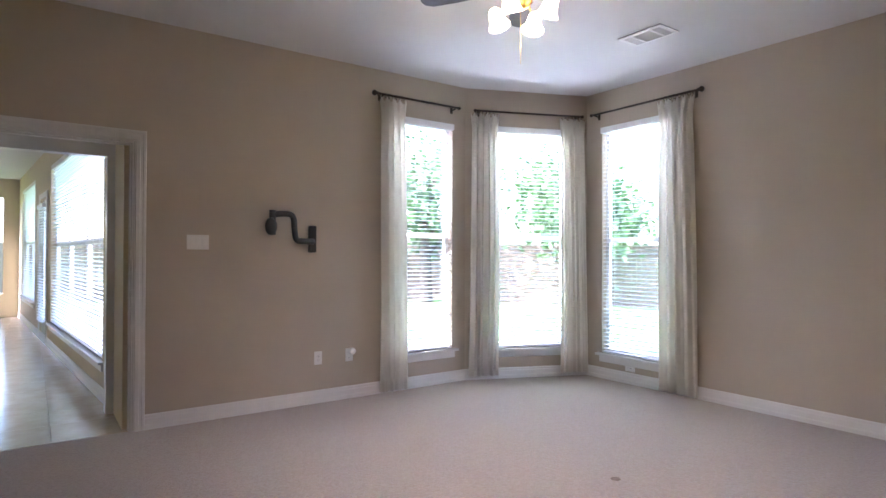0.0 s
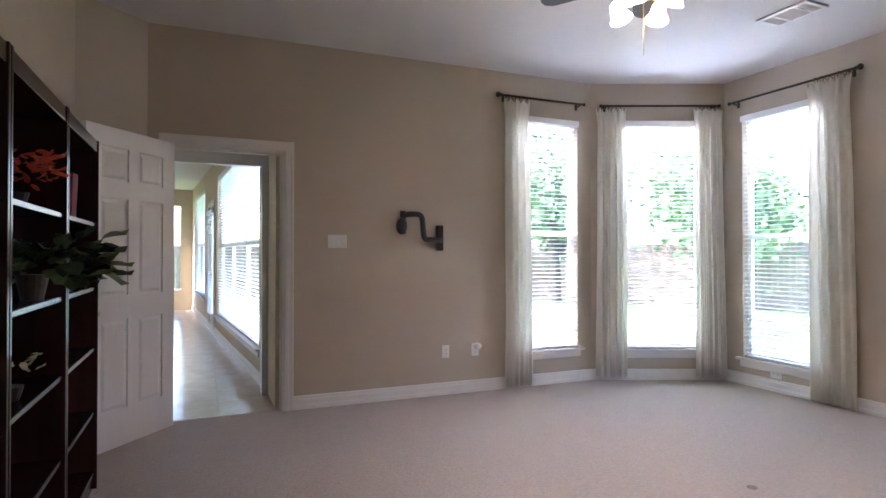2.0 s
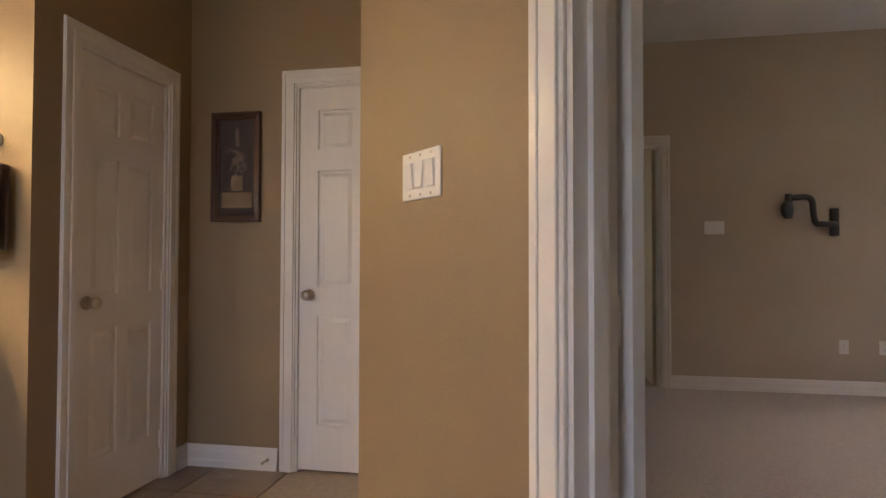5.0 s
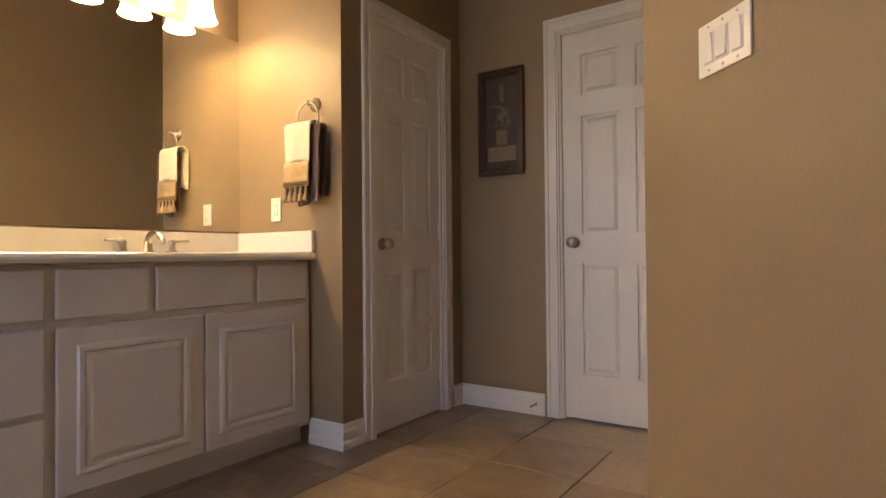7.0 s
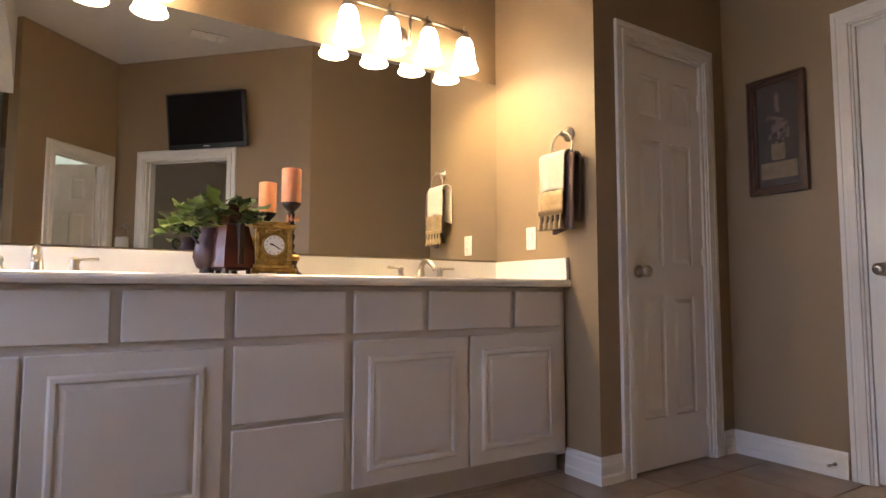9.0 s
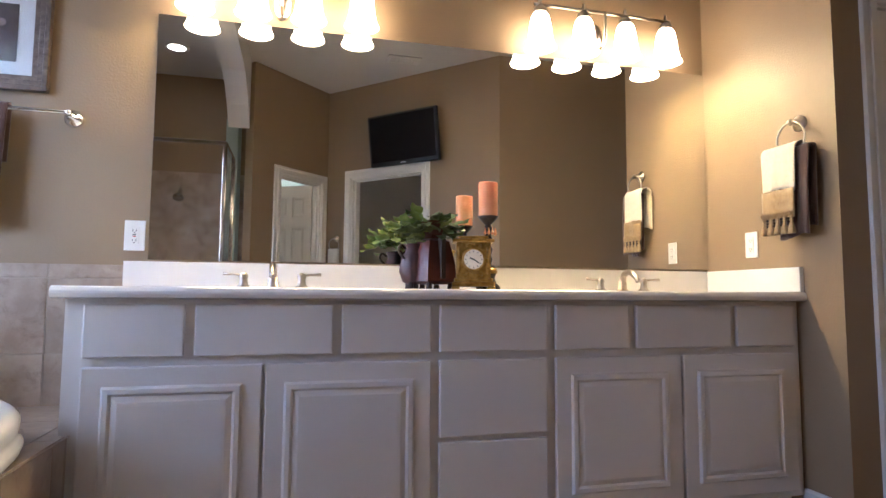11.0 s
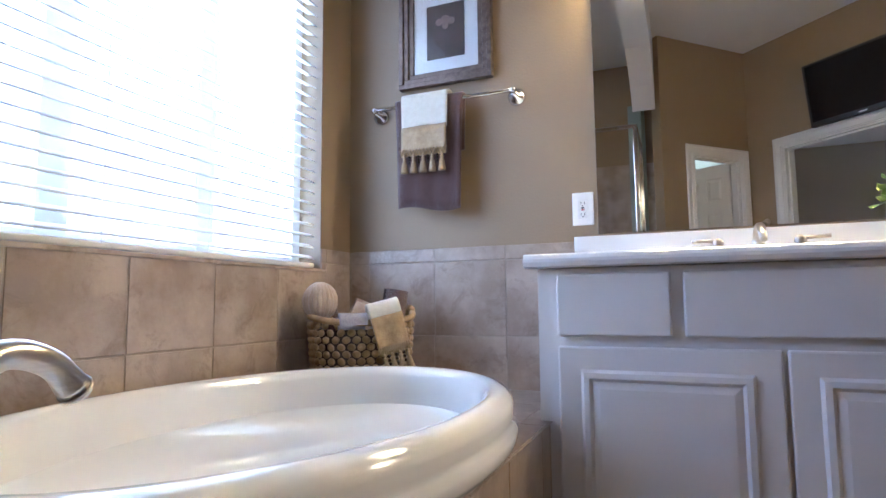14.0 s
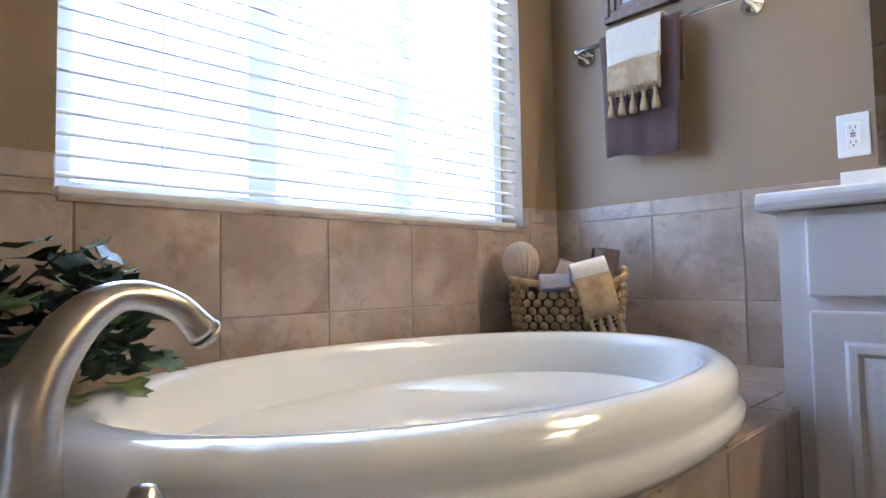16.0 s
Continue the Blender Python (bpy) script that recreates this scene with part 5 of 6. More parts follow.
# ---- bedroom ----
def curtain(m, u0, u1, z0, z1, label, seed):
    """Pinch-pleated panel hanging in front of the wall (-y)."""
    rng = random.Random(seed)
    c = thing("curtain", label, "curtain", m, "bay curtains")
    b = bmesh.new()
    n, rows = 72, 18
    w = u1 - u0
    ph = [rng.uniform(0, 6.28) for _ in range(3)]
    g = []
    for s in (0, 1):
        gg = []
        for i in range(n + 1):
            f = i / n
            col = []
            for j in range(rows + 1):
                h = j / rows
                zz = z0 + (z1 - z0) * h
                top = max(0.0, (h - 0.9) / 0.1)
                waist = 1 - 0.35 * math.exp(-((h - 0.94) / 0.05) ** 2)
                spread = (0.86 + 0.14 * (1 - h)) * (1 + 0.12 * top) * (0.8 + 0.2 * waist)
                u = (u0 + u1) / 2 + (f - 0.5) * w * spread + 0.012 * math.sin(3 * h + ph[0])
                amp = 0.026 + 0.008 * math.sin(4 * h + ph[1])
                y = -0.075 + amp * math.sin(2 * math.pi * 4.5 * f + ph[2] + 0.5 * math.sin(2.5 * h)) + 0.008 * math.sin(2 * math.pi * 11 * f + 3 * h)
                z = zz + (0.02 * top * math.cos(2 * math.pi * 9 * f))
                col.append(b.verts.new((u, y - 0.003 * s, z)))
            gg.append(col)
        g.append(gg)
    for q in g:
        for i in range(n):
            for j in range(rows):
                b.faces.new((q[i][j], q[i + 1][j], q[i + 1][j + 1], q[i][j + 1]))
    for i in range(n):
        for j in (0, rows):
            b.faces.new((g[0][i][j], g[0][i + 1][j], g[1][i + 1][j], g[1][i][j]))
    part("cloth", b, curtain_mat, c, smooth=True)
    rg = bmesh.new()
    for k in range(6):
        u = u0 + w * (0.2 + 0.6 * k / 5)
        join(rg, tube([(u + 0.004 * math.sin(a), -0.075 + 0.022 * math.sin(a), z1 + 0.035 + 0.022 * math.cos(a)) for a in (2 * math.pi * q / 14 for q in range(15))], 0.003, 6))
    part("rings", rg, bronze, c)

RZ = 2.895
CL = "long cream pinch-pleated curtain panel hanging to the carpet"
curtain(M_LW, 5.83 - 2.715, 6.17 - 2.715, 0.03, RZ - 0.045, CL, 1)
curtain(M_CH, 0.03, 0.36, 0.05, RZ - 0.045, CL, 2)
curtain(M_CH, 1.07, 1.385, 0.05, RZ - 0.045, CL, 3)
curtain(M_RW, 0.96, 1.38, 0.03, RZ - 0.045, CL, 4)
def rod(m, u0, u1, f0, f1):
    r = thing("curtain_rod", "dark bronze curtain rod with ball finials", "curtain rod", m, "bay curtain rods")
    part("pole", cyl((u0, -0.075, RZ), (u1, -0.075, RZ), 0.011, 12), bronze, r, smooth=True)
    for u, big in ((u0, f0), (u1, f1)):
        sg = -1 if u == u0 else 1
        part("finial", lathe([(0.011, 0), (0.02, 0.008), (0.012, 0.018), (0.026, 0.034), (0.028, 0.045), (0.02, 0.06), (0.002, 0.066)], 16) if big else ball(0.018, 12), bronze, r, smooth=True).matrix_local = pose(u, -0.075, RZ, 0, 90 * sg, 0)
        ub = u - sg * 0.05
        part("bracket", join(cyl((ub, 0, RZ - 0.02), (ub, -0.075, RZ - 0.014), 0.007, 8), box(ub - 0.015, ub + 0.015, -0.006, 0, RZ - 0.05, RZ + 0.01, 0.002)), bronze, r)
rod(M_LW, 5.82 - 2.715, 6.79 - 2.715, True, False)
rod(M_CH, 0.09, LCH - 0.09, False, False)
rod(M_RW, 0.13, 1.38, False, True)

# television arm
am = thing("tv_wall_arm", "black folding television wall arm", "wall mount", M_LW @ Matrix.Translation((5.18 - 2.715, 0, 1.485)))
part("wall_plate", box(-0.035, 0.035, -0.045, 0, -0.12, 0.12, 0.012), black_plastic, am)
part("lower_arm", tube(curve_pts([(0, -0.04, -0.02), (-0.1, -0.08, -0.02), (-0.17, -0.09, -0.01), (-0.19, -0.09, 0.06), (-0.2, -0.09, 0.17), (-0.24, -0.1, 0.21), (-0.33, -0.1, 0.21), (-0.38, -0.1, 0.2)], 40), 0.026, 12), black_plastic, am, smooth=True)
part("joint", cyl((-0.39, -0.1, 0.03), (-0.39, -0.1, 0.24), 0.028, 16), black_plastic, am, smooth=True)
part("head", lathe([(0.05, 0), (0.06, 0.01), (0.06, 0.035), (0.045, 0.05), (0.001, 0.05)], 20, 1, 1.25), black_plastic, am, smooth=True).matrix_local = pose(-0.42, -0.1, 0.1, 90, 0, 30)
plate("light_switch", "white three-gang rocker switch plate on taupe wall", M_LW @ Matrix.Translation((4.215 - 2.715, 0, 1.445)), 0.168, 0.118, "rocker3")
plate("outlet", "white outlet plate low on the taupe wall", M_LW @ Matrix.Translation((5.25 - 2.715, 0, 0.41)), 0.076, 0.12, "outlet")
plate("outlet", "white outlet plate with a plug-in adaptor", M_LW @ Matrix.Translation((5.56 - 2.715, 0, 0.41)), 0.076, 0.12, "outlet")
ad = thing("plug_adaptor", "small white plug-in adaptor in the outlet", "adaptor", M_LW @ Matrix.Translation((5.575 - 2.715, -0.009, 0.445)))
part("body", lathe([(0.03, 0), (0.034, 0.015), (0.03, 0.045), (0.02, 0.055), (0.001, 0.055)], 16), plate_white, ad, smooth=True).matrix_local = pose(0, 0, 0, 90, 0, 0)
plate("outlet", "white outlet plate under the window", M_RW @ Matrix.Translation((0.585, 0, 0.17)) @ Matrix.Rotation(radians(90), 4, "Y"), 0.076, 0.12, "outlet")

# ceiling fan
fn = thing("ceiling_fan", "brass ceiling fan with dark blades and four lit shades", "ceiling fan", Matrix.Translation((4.95, -5.54, 0.13)))
part("canopy", lathe([(0.07, 3.019), (0.07, 3.0), (0.03, 2.98), (0.014, 2.97)], 24), brass, fn, smooth=True)
part("downrod", cyl((0, 0, 2.94), (0, 0, 3.0), 0.013, 12), brass, fn)
part("motor", lathe([(0.03, 2.97), (0.12, 2.95), (0.14, 2.9), (0.13, 2.84), (0.07, 2.82), (0.05, 2.79), (0.06, 2.75), (0.03, 2.72), (0.001, 2.715)], 28), brass, fn, smooth=True)
blade_mat = mat("fan_blade", (0.06, 0.05, 0.06), 0.35, color2=(0.03, 0.025, 0.03), scale=8, stretch=(1, 8, 1))
for k in range(5):
    a = 2 * math.pi * k / 5 + 0.55
    bl = bmesh.new()
    out = [(0.2, -0.055), (0.45, -0.07), (0.62, -0.068), (0.67, -0.04), (0.68, 0), (0.67, 0.04), (0.62, 0.068), (0.45, 0.07), (0.2, 0.055)]
    g = bmesh.ops.extrude_face_region(bl, geom=[bl.faces.new([bl.verts.new((x, y, 0)) for x, y in out])])
    bmesh.ops.translate(bl, vec=(0, 0, 0.007), verts=[v for v in g["geom"] if isinstance(v, bmesh.types.BMVert)])
    o = part("blade", bl, blade_mat, fn)
    o.matrix_local = Matrix.Translation((0, 0, 2.87)) @ Matrix.Rotation(a, 4, "Z") @ Matrix.Rotation(radians(11), 4, "X")
    part("blade_iron", box(0.1, 0.26, -0.02, 0.02, -0.006, 0.0, 0.002), brass, fn).matrix_local = Matrix.Translation((0, 0, 2.868)) @ Matrix.Rotation(a, 4, "Z")
for k in range(4):
    a = math.pi / 2 * k + 0.4
    c, s = math.cos(a), math.sin(a)
    part("light_arm", tube(curve_pts([(0.03 * c, 0.03 * s, 2.76), (0.08 * c, 0.08 * s, 2.775), (0.12 * c, 0.12 * s, 2.75)], 8), 0.008, 8), brass, fn, smooth=True)
    part("shade", lathe([(0.025, 0.12), (0.04, 0.1), (0.045, 0.06), (0.056, 0.02), (0.07, 0), (0.066, 0), (0.05, 0.022), (0.04, 0.06), (0.034, 0.098), (0.02, 0.112)], 24), fan_glow, fn, "lit frosted tulip shade", True).matrix_local = Matrix.Translation((0.155 * c, 0.155 * s, 2.64)) @ Matrix.Rotation(0.35, 4, (-s, c, 0))
part("pull_chain", cyl((0.05, -0.03, 2.40), (0.05, -0.03, 2.74), 0.0018, 6), brass, fn)
vent(pose(5.24, -7.2, 3.149, 0, 0, 0), 0.4, 0.25, 10)
sm = thing("smoke_detector", "round white smoke detector on the ceiling", "smoke detector", Matrix.Translation((6.34, -3.66, 3.149)))
part("body", lathe([(0.075, 0), (0.075, -0.012), (0.06, -0.016), (0.055, -0.04), (0.04, -0.048), (0.001, -0.048)], 24), plate_white, sm, smooth=True)

# bookcases
def bookcase(x1, label):
    x0 = x1 - 0.82
    k = thing("bookcase", label, "bookcase", Matrix.Translation((x0, -2.312, 0.005)), "bookcases along the wall")
    d, h = -0.255, 1.97
    for x in (0, 0.80):
        part("side_panel", box(x, x + 0.02, d, 0, 0, h, 0.003), cherry, k)
    part("back_panel", box(0.02, 0.80, -0.012, -0.004, 0.06, h - 0.01), cherry, k)
    part("top", box(0.02, 0.80, d + 0.005, -0.013, h - 0.07, h - 0.005, 0.004), cherry, k)
    for z in (0.08, 0.42, 0.78, 1.12, 1.48):
        part("shelf", box(0.021, 0.799, d + 0.012, -0.013, z, z + 0.022, 0.003), cherry, k)
    part("plinth", box(0.021, 0.799, d + 0.02, d + 0.04, 0, 0.079), cherry, k)
    return k
for x in (6.06, 5.23, 4.40):
    bookcase(x, "tall dark cherry bookcase with open shelves")
def flower(m, material, label, n, r):
    f = thing("artificial_flowers", label, "flowers", m)
    pm = leaf_mesh("petal", r * 0.5, r * 0.24, material)
    part("bowl", lathe([(0.03, 0), (0.045, 0.05), (0.04, 0.05)], 14), soil_mat, f)
    foliage(f, "petal", [pm], (0, -0.02, 0.12), (r, r * 0.7, r), n, 8, zmin=0.04)
flower(Matrix.Translation((4.85, -2.47, 1.508)), flower_orange, "bright orange artificial flowers on the shelf", 70, 0.13)
flower(Matrix.Translation((4.75, -2.48, 0.808)), flower_cream, "cream artificial lily on the shelf", 16, 0.1)
def bin_(m, w, h, label):
    c = thing("storage_box", label, "box", m)
    b = lathe([(0.7, 0), (0.85, h), (0.8, h), (0.66, 0.02), (0.001, 0.02)], 24, w / 1.3, w / 1.9, 0.6)
    part("body", b, box_red, c)
bin_(Matrix.Translation((3.95, -2.45, 1.508)), 0.17, 0.26, "dark red woven storage box on the shelf")
bin_(Matrix.Translation((5.8, -2.45, 1.508)), 0.12, 0.24, "dark red woven storage box on the shelf")
pl = thing("shelf_plant", "trailing dark green plant on the bookcase shelf", "plant", Matrix.Translation((5.0, -2.49, 1.148)))
part("pot", lathe([(0.04, 0), (0.06, 0.1), (0.055, 0.1)], 16), soil_mat, pl)
foliage(pl, "leaf", [leaf_mesh("leaf", 0.12, 0.09, ivy_mat), leaf_mesh("leaf", 0.1, 0.08, leaf_mat)], (0.0, -0.08, 0.12), (0.3, 0.22, 0.18), 80, 31, zmin=-0.1)
framed(pose(5.75, -2.38, 1.148 + 0.13, -8, 0, 0), 0.18, 0.24, 0.03, frame_wood, art_cream, "small wooden picture frame on the shelf")

# ---- hall beyond the doorway ----
HY = -3.7
wall("wall_hall_stub", (8.1, HY), (7.42, HY), 3.2, 0.12, paint_hall, label="cream hall wall")
M_H, _ = wall("wall_hall_south", (17.5, -2.92), (8.1, HY), 3.2, 0.12, paint_hall, [(0.7, 3.1, 0.5, 2.6), (3.9, 4.8, 0.02, 2.2), (5.2, 9.0, 0.36, 2.6)], "cream hall wall with windows")
wall("wall_hall_end", (17.5, -0.4), (17.5, -3.0), 3.2, 0.12, paint_hall, [(1.55, 2.25, 0.5, 2.5)], "cream hall end wall")
wall("wall_hall_north", (7.44, -0.5), (17.6, -0.5), 3.2, 0.12, paint_hall, label="cream hall wall")
wall("wall_hall_west", (7.43, -2.79), (7.43, -0.4), 3.2, 0.02, paint_hall, label="cream hall wall")
slab("ceiling_hall", [(7.44, -0.4), (17.6, -0.4), (17.6, -3.8), (7.44, -3.8)], 2.9, 3.0, ceil_white, "white hall ceiling", "ceiling")
jm = thing("trim", "white moulded inner frame of the hall opening", "door frame", Matrix.Identity(4), kind="structure")
part("jamb", box(7.98, 8.1, HY, HY + 0.06, 0, 2.3), white_paint, jm)
part("head", box(7.98, 8.1, HY + 0.06, -2.7, 2.17, 2.35), white_paint, jm)
baseboard([(17.5, -2.92), (8.1, HY)])
for k, (a, c, z0, z1) in enumerate(((0.7, 3.1, 0.5, 2.6), (5.2, 9.0, 0.36, 2.6))):
    window("window_%d" % (5 + k), M_H, a, c, z0, z1, 0.12, "bright hall window with blinds", (0.5,), True, (0.33, 0.66) if k else (0.5,))
    blind(M_H, a, c, z0, z1, 0.03, 5, BW)
hdr = thing("door_6", "white glazed exterior door with a blind", "door", M_H, kind="structure")
f = bmesh.new()
for a in ((3.92, 4.04, 0.05, 2.18), (4.66, 4.78, 0.05, 2.18), (4.04, 4.66, 0.05, 0.3), (4.04, 4.66, 2.05, 2.18)):
    box(a[0], a[1], 0.03, 0.07, a[2], a[3], 0.003, f)
part("door_frame", f, white_paint, hdr)
part("pane", box(4.03, 4.67, 0.045, 0.05, 0.29, 2.06), glass, hdr).visible_shadow = False
part("lever", join(cyl((4.72, -0.05, 1.0), (4.62, -0.05, 1.0), 0.009, 10), cyl((4.72, -0.05, 1.0), (4.72, 0.03, 1.0), 0.009, 10)), nickel, hdr)
part("casing", casing_bm(3.90, 4.80, 2.2, 0.08, 0.0, -1), white_paint, hdr)
blind(M_H, 4.00, 4.70, 0.3, 2.1, -0.03, 5, BW)
hf = slab("floor_hall", [(7.35, -0.4), (17.6, -0.4), (17.6, -3.8), (7.35, -3.8)], -0.12, -0.004, grout, "grout bed of the cream tiled hall floor", "floor")
solid("threshold", box(7.33, 7.38, -3.73, -2.9, -0.01, 0.006), tile_floor, "stone threshold between carpet and tile", "threshold", kind="structure")

# ---- outside ----
solid("ground", box(-400, 400, -400, 400, -0.4, -0.2), grass_mat, "mown green lawn around the house", "lawn", kind="structure")
def fence(p, q, label):
    m, L = along(p, q)
    f = thing("fence", label, "fence", m @ Matrix.Translation((0, 0, -0.2)))
    me = finish("board", box(0, 0.138, 0, 0.02, 0, 1.85), fence_mat)
    for k in range(int(L / 0.145)):
        o = new("board", me)
        o.parent = f
        o.matrix_local = Matrix.Translation((k * 0.145, random.uniform(-0.004, 0.004), random.uniform(-0.015, 0.0)))
    for z in (0.3, 1.5):
        part("rail", box(0, L, 0.021, 0.06, z, z + 0.09), fence_mat, f)
fence((24.0, -11.0), (8.0, -21.0), "weathered wooden board fence across the lawn")
fence((8.0, -21.0), (-6.0, -21.0), "weathered wooden board fence at the neighbour's side")
fence((24.0, 0.0), (24.0, -11.0), "weathered wooden board fence beside the lawn")
def tree(x, y, h, r, seed):
    rng = random.Random(seed)
    t = thing("tree", "leafy green backyard tree by the fence", "tree", Matrix.Translation((x, y, -0.2)), "backyard trees")
    tb_ = tube([(0, 0, 0), (0.05, 0, h * 0.3), (0, 0.1, h * 0.6), (0.1, 0, h * 0.85)], [0.22, 0.17, 0.11, 0.03], 10)
    ends = []
    for k in range(9):
        a, z = rng.uniform(0, 6.28), rng.uniform(0.3, 0.75) * h
        e = (math.cos(a) * r * 0.7, math.sin(a) * r * 0.7, z + rng.uniform(0.4, 1.6))
        ends.append(e)
        join(tb_, tube([(0, 0, z), (e[0] * 0.5, e[1] * 0.5, (z + e[2]) / 2 + 0.1), e], [0.07, 0.045, 0.015], 7))
    part("trunk", tb_, bark, t)
    ends += [(0, 0, h * 0.85), (0.3, 0.2, h * 0.7), (0, 0, h * 0.55)]
    verts, faces = [], []
    for k in range(3800):
        c = rng.choice(ends)
        g = [rng.gauss(0, r * 0.3) for _ in range(3)]
        p = Vector((c[0] + g[0], c[1] + g[1], max(0.6, c[2] + g[2] * 0.8)))
        u = Vector((rng.gauss(0, 1), rng.gauss(0, 1), rng.gauss(0, 1))).normalized() * 0.12
        v = u.orthogonal().normalized() * 0.07
        i = len(verts)
        verts += [p - u, p + v, p + u, p - v]
        faces.append((i, i + 1, i + 2, i + 3))
    me = bpy.data.meshes.new("crown")
    me.from_pydata(verts, [], faces)
    me.materials.append(tree_leaf)
    o = new("crown", me)
    o.parent = t
for x, y, h, r, s_ in ((18.0, -13.6, 5.0, 1.9, 1), (14.0, -16.4, 3.6, 1.6, 2), (21.0, -10.8, 6.0, 2.3, 3)):
    tree(x, y, h, r, s_)
hs = thing("neighbour_house", "two-storey brick house behind the fence", "house", Matrix.Translation((-3.0, -34.0, -0.2)))
part("wall", box(0, 14, 0, 8, 0, 5.2), brick_mat, hs)
rf = bmesh.new()
vs = [rf.verts.new(v) for v in ((-0.5, -0.5, 5.2), (14.5, -0.5, 5.2), (14.5, 8.5, 5.2), (-0.5, 8.5, 5.2), (3.5, 4, 8.2), (10.5, 4, 8.2))]
for q in ((0, 1, 5, 4), (2, 3, 4, 5), (1, 2, 5), (3, 0, 4), (0, 3, 2, 1)):
    rf.faces.new([vs[i] for i in q])
part("roof", rf, roof_mat, hs)
for x in (2, 6, 10.5):
    for z in (0.9, 3.3):
        w_ = part("window", box(x, x + 1.2, 8.0, 8.05, z, z + 1.4), white_paint, hs)
        part("pane", box(x + 0.08, x + 1.12, 8.051, 8.06, z + 0.08, z + 1.32), screen_black, w_)

# ---- tiles ----
TP = 0.292
cache = {}
def put_tile(parent, m, u0, u1, z0, z1, material, t=0.003):
    """One tile in the plane x-z of m, standing t proud towards -y."""
    w, h = round(u1 - u0 - 0.004, 3), round(z1 - z0 - 0.004, 3)
    if w < 0.012 or h < 0.012:
        return
    key = (w, h, material.name)
    if key not in cache:
        cache[key] = finish("tile", box(-w / 2, w / 2, -t, 0.0, -h / 2, h / 2, 0.0015, seg=1), material)
    o = new("tile", cache[key])
    o.parent = parent
    o.matrix_local = m @ Matrix.Translation(((u0 + u1) / 2, 0, (z0 + z1) / 2))


def tile_field(parent, m, u0, u1, ustart, zs, material, skip=None):
    n = int((u1 - ustart) / TP) + 2
    for i in range(n):
        a, c = max(u0, ustart + i * TP), min(u1, ustart + (i + 1) * TP)
        if c - a < 0.012:
            continue
        for z0, z1 in zip(zs, zs[1:]):
            if skip and z1 > skip[2] and c > skip[0] and a < skip[1]:
                if z0 < skip[2]:
                    put_tile(parent, m, a, c, z0, skip[2], material)
                if a < skip[0]:
                    put_tile(parent, m, a, skip[0], max(z0, skip[2]), z1, material)
                if c > skip[1]:
                    put_tile(parent, m, skip[1], c, max(z0, skip[2]), z1, material)
            else:
                put_tile(parent, m, a, c, z0, z1, material)


surround = thing("tile_surround", "mottled tan stone tiles above the tub deck", "tile wall", Matrix.Identity(4), kind="structure")
bd = box(XW + 0.005, 1.1, -0.0045, -0.0005, 0.0, 0.995)
box(XW + 0.0005, XW + 0.0045, -2.33, -0.001, 0, WZ0 - 0.004, bm=bd)
box(XW + 0.0005, XW + 0.0045, WY1 + 0.002, -0.005, WZ0 - 0.004, 0.995, bm=bd)
box(XW + 0.0005, XW + 0.0045, -2.33, WY0 - 0.002, WZ0 - 0.004, 0.995, bm=bd)
part("mortar_bed", bd, grout, surround)
ZS = [0.40, 0.655, 0.942, 0.998]
tile_field(surround, Matrix.Translation((0, -0.0045, 0)), XW + 0.013, 1.1, 0.215 - TP, ZS, tile_stone)
tile_field(surround, M_WIN @ Matrix.Translation((0, -0.0045, 0)), 3.45 - 2.3, 3.45 - 0.013, 3.45 - 0.769 - 6 * TP, ZS, tile_stone, (U0, U1, WZ0 - 0.002))
# stone ledge under the window
solid("window_ledge", box(XW - 0.095, XW + 0.014, WY0 + 0.002, WY1 - 0.002, WZ0 - 0.012, WZ0 + 0.001, 0.003), tile_stone, "stone tile ledge under the tub window", "ledge", kind="structure")
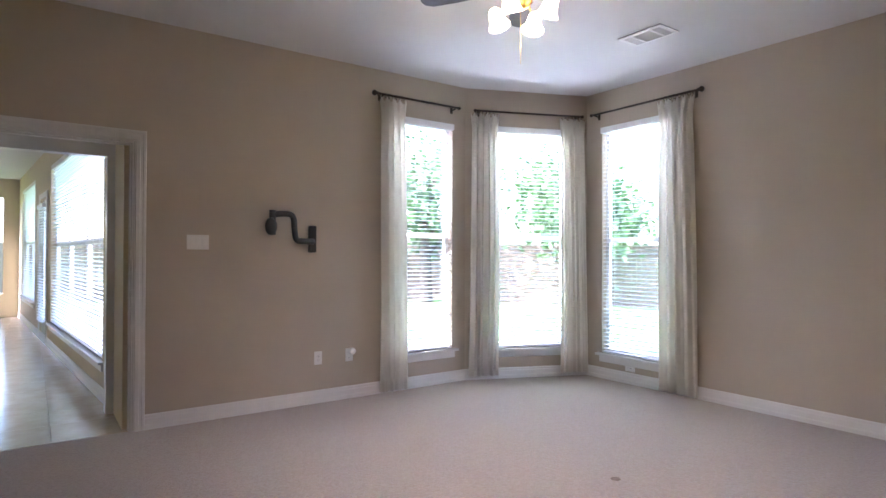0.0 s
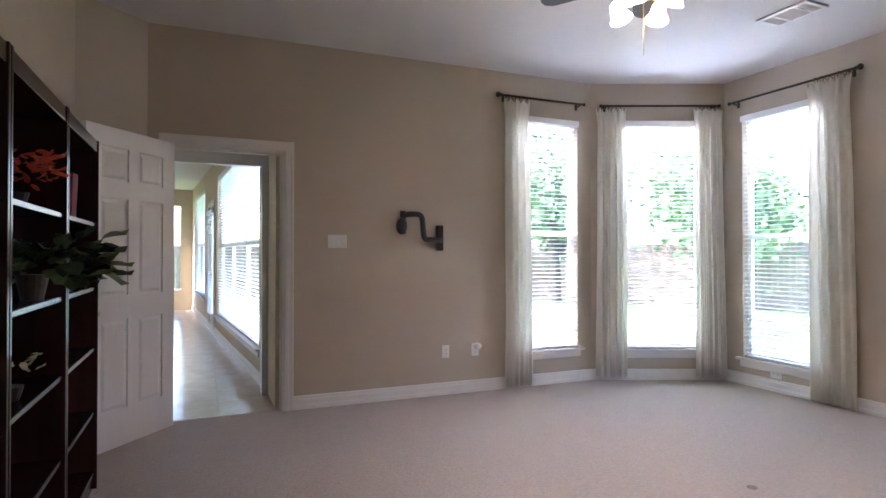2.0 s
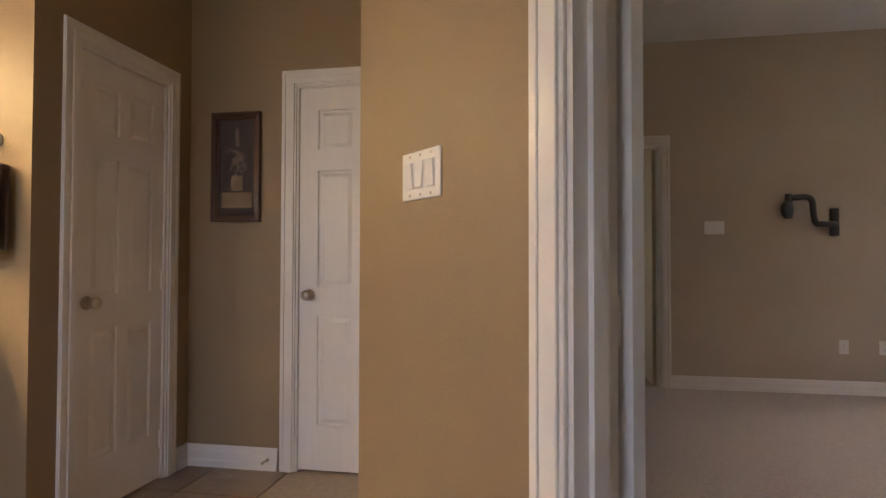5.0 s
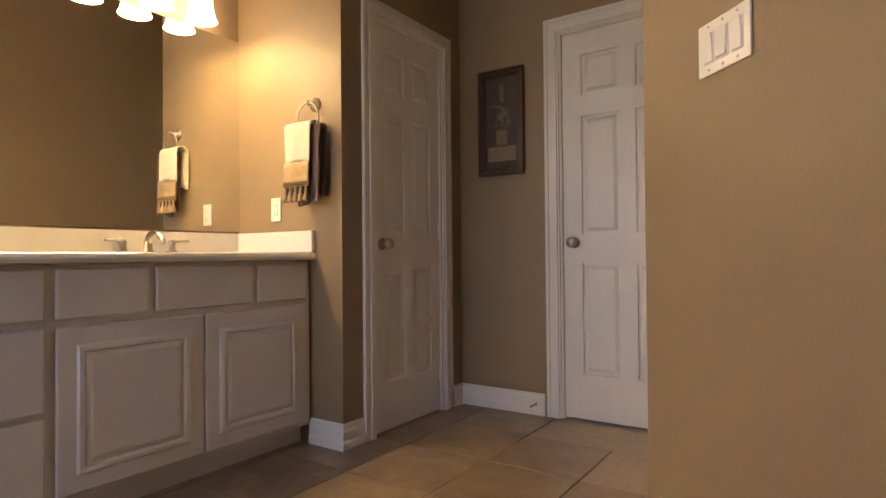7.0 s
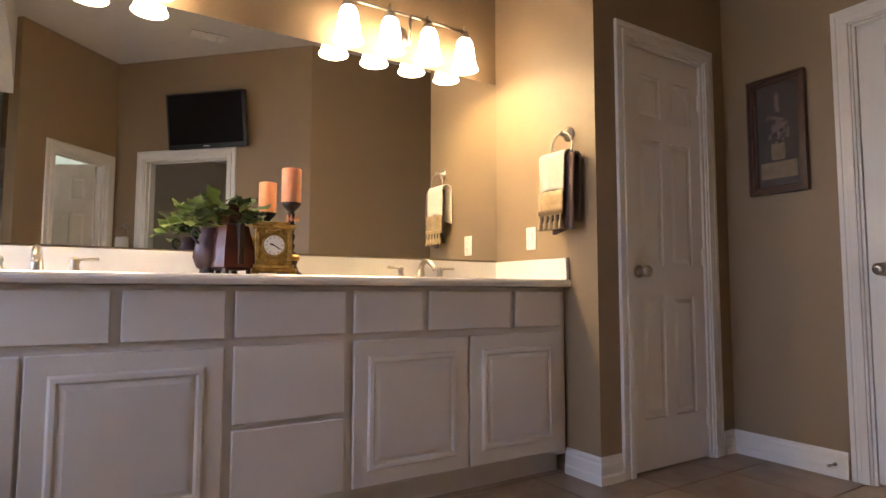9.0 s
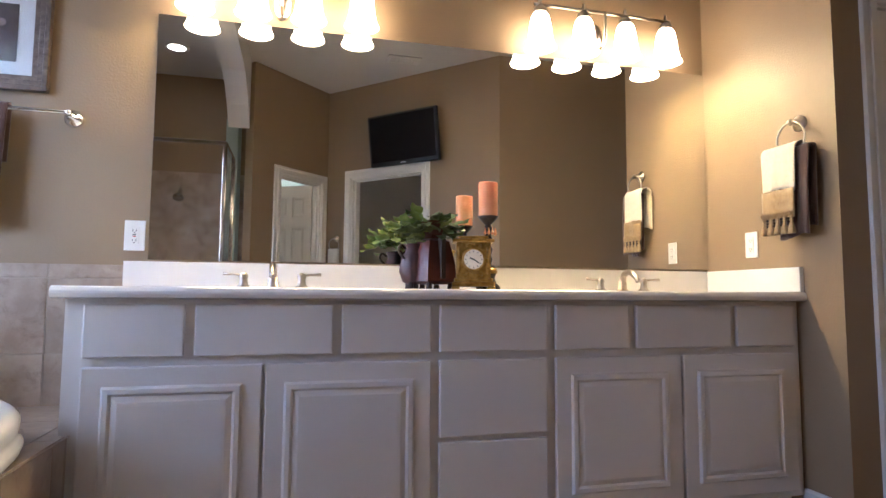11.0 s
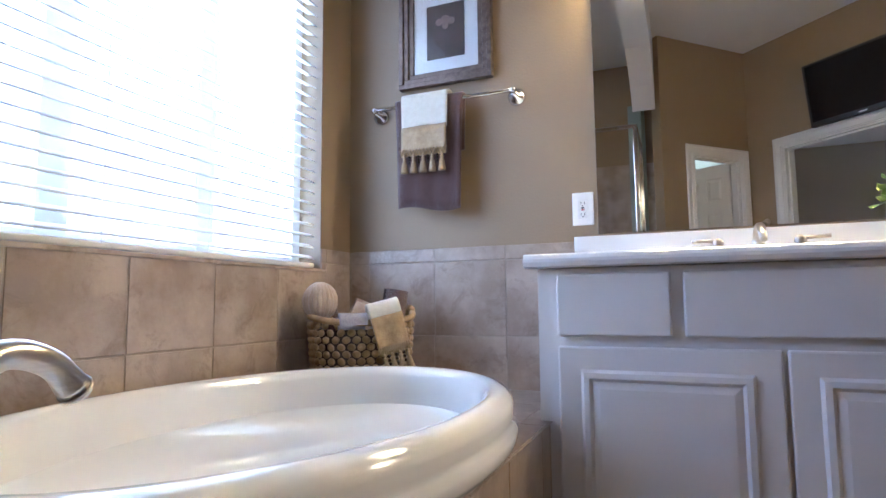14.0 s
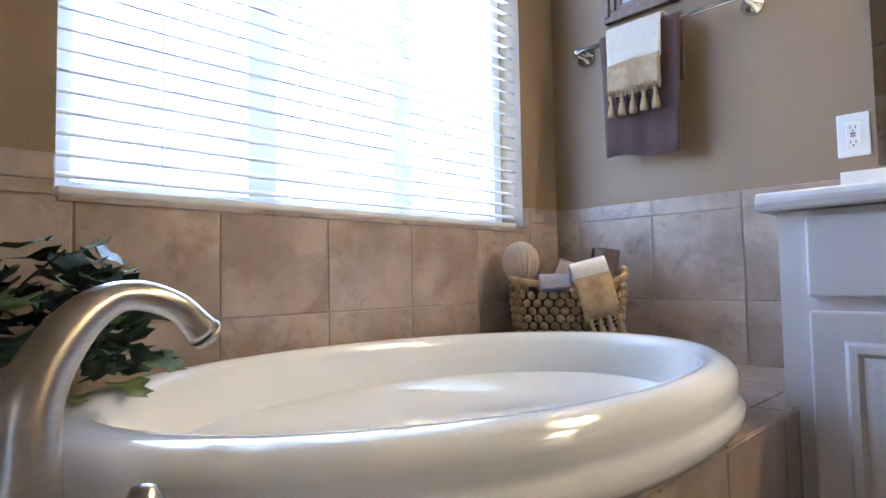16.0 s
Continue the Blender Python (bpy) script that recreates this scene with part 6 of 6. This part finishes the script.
# deck: front face and top
deck = thing("deck_tiles", "mottled tan stone tiles on the tub deck", "tile deck", Matrix.Identity(4), kind="structure")
DM = Matrix(((0, -1, 0, 1.0705), (1, 0, 0, -2.3), (0, 0, 1, 0), (0, 0, 0, 1)))
tile_field(deck, DM, 0.0, 1.74, -0.1, [0.0, 0.17, DK - 0.002], tile_stone)
TM = Matrix(((1, 0, 0, 0), (0, 0, 1, 0), (0, -1, 0, DK - 0.0115), (0, 0, 0, 1)))
for i in range(9):
    for j in range(4):
        x0, x1 = XW + 0.014 + j * TP, min(1.079, XW + 0.014 + (j + 1) * TP)
        y1, y0 = -0.013 - i * TP, max(-2.3, -0.013 - (i + 1) * TP)
        if y1 - y0 < 0.02:
            continue
        inside = all(((x - TC[0]) / (TA * 0.98)) ** 2 + ((y - TC[1]) / (TB * 0.98)) ** 2 < 1 for x in (x0, x1) for y in (y0, y1))
        if not inside:
            edge = [(x, y) for x in (x0, x1) for y in (y0, y1) if ((x - TC[0]) / TA) ** 2 + ((y - TC[1]) / TB) ** 2 < 1]
            if not edge and not (x0 < TC[0] < x1 or y0 < TC[1] < y1):
                put_tile(deck, TM, x0, x1, y0, y1, tile_stone)
                continue
            # a tile cut round the tub, in small steps that the rim covers
            tcut, nn = bmesh.new(), 8
            for p in range(nn):
                for q in range(nn):
                    xa, xb = x0 + 0.002 + (x1 - x0 - 0.004) * p / nn, x0 + 0.002 + (x1 - x0 - 0.004) * (p + 1) / nn
                    ya, yb = y0 + 0.002 + (y1 - y0 - 0.004) * q / nn, y0 + 0.002 + (y1 - y0 - 0.004) * (q + 1) / nn
                    if (((xa + xb) / 2 - TC[0]) / TA) ** 2 + (((ya + yb) / 2 - TC[1]) / TB) ** 2 > 0.85:
                        tcut.faces.new([tcut.verts.new((x, y, DK - 0.0085)) for x, y in ((xa, ya), (xb, ya), (xb, yb), (xa, yb))])
            if tcut.faces:
                bmesh.ops.remove_doubles(tcut, verts=tcut.verts, dist=1e-5)
                g = bmesh.ops.extrude_face_region(tcut, geom=tcut.faces[:])
                bmesh.ops.translate(tcut, vec=(0, 0, -0.0035), verts=[v for v in g["geom"] if isinstance(v, bmesh.types.BMVert)])
                part("tile", tcut, tile_stone, deck)
            else:
                tcut.free()
# bathroom floor
FM = Matrix(((1, 0, 0, 0), (0, 0, 1, 0), (0, -1, 0, -0.006), (0, 0, 0, 1)))
def inside_bath(x, y):
    return x < X2 and y < 0.0 and not (x < 1.08 and y > -2.3) and (y > x - 5.6) and (y > -1.6 - x) and not (y < -2.2 and x > 3.4) and not (x > XE and y > YN)
FT = 0.42
for i in range(13):
    for j in range(10):
        x0, y1 = 0.2 + i * FT, -0.1 - j * FT
        if any(inside_bath(x, y) for x in (x0, x0 + FT / 2, x0 + FT) for y in (y1, y1 - FT / 2, y1 - FT)):
            if x0 + FT > X2 + 0.13 or (x0 < 1.0 and y1 - FT > -2.3):
                x1 = min(x0 + FT, X2 + 0.13)
            else:
                x1 = x0 + FT
            put_tile(bath_floor, FM, x0, x1, y1 - FT, y1, tile_bathfloor, 0.006)
# hall floor
for i in range(21):
    for j in range(7):
        put_tile(hf, Matrix(((1, 0, 0, 0), (0, 0, 1, 0), (0, -1, 0, -0.004), (0, 0, 0, 1))), 7.385 + i * 0.48, 7.385 + (i + 1) * 0.48, -3.7 + j * 0.45, -3.7 + (j + 1) * 0.45, tile_floor, 0.006)
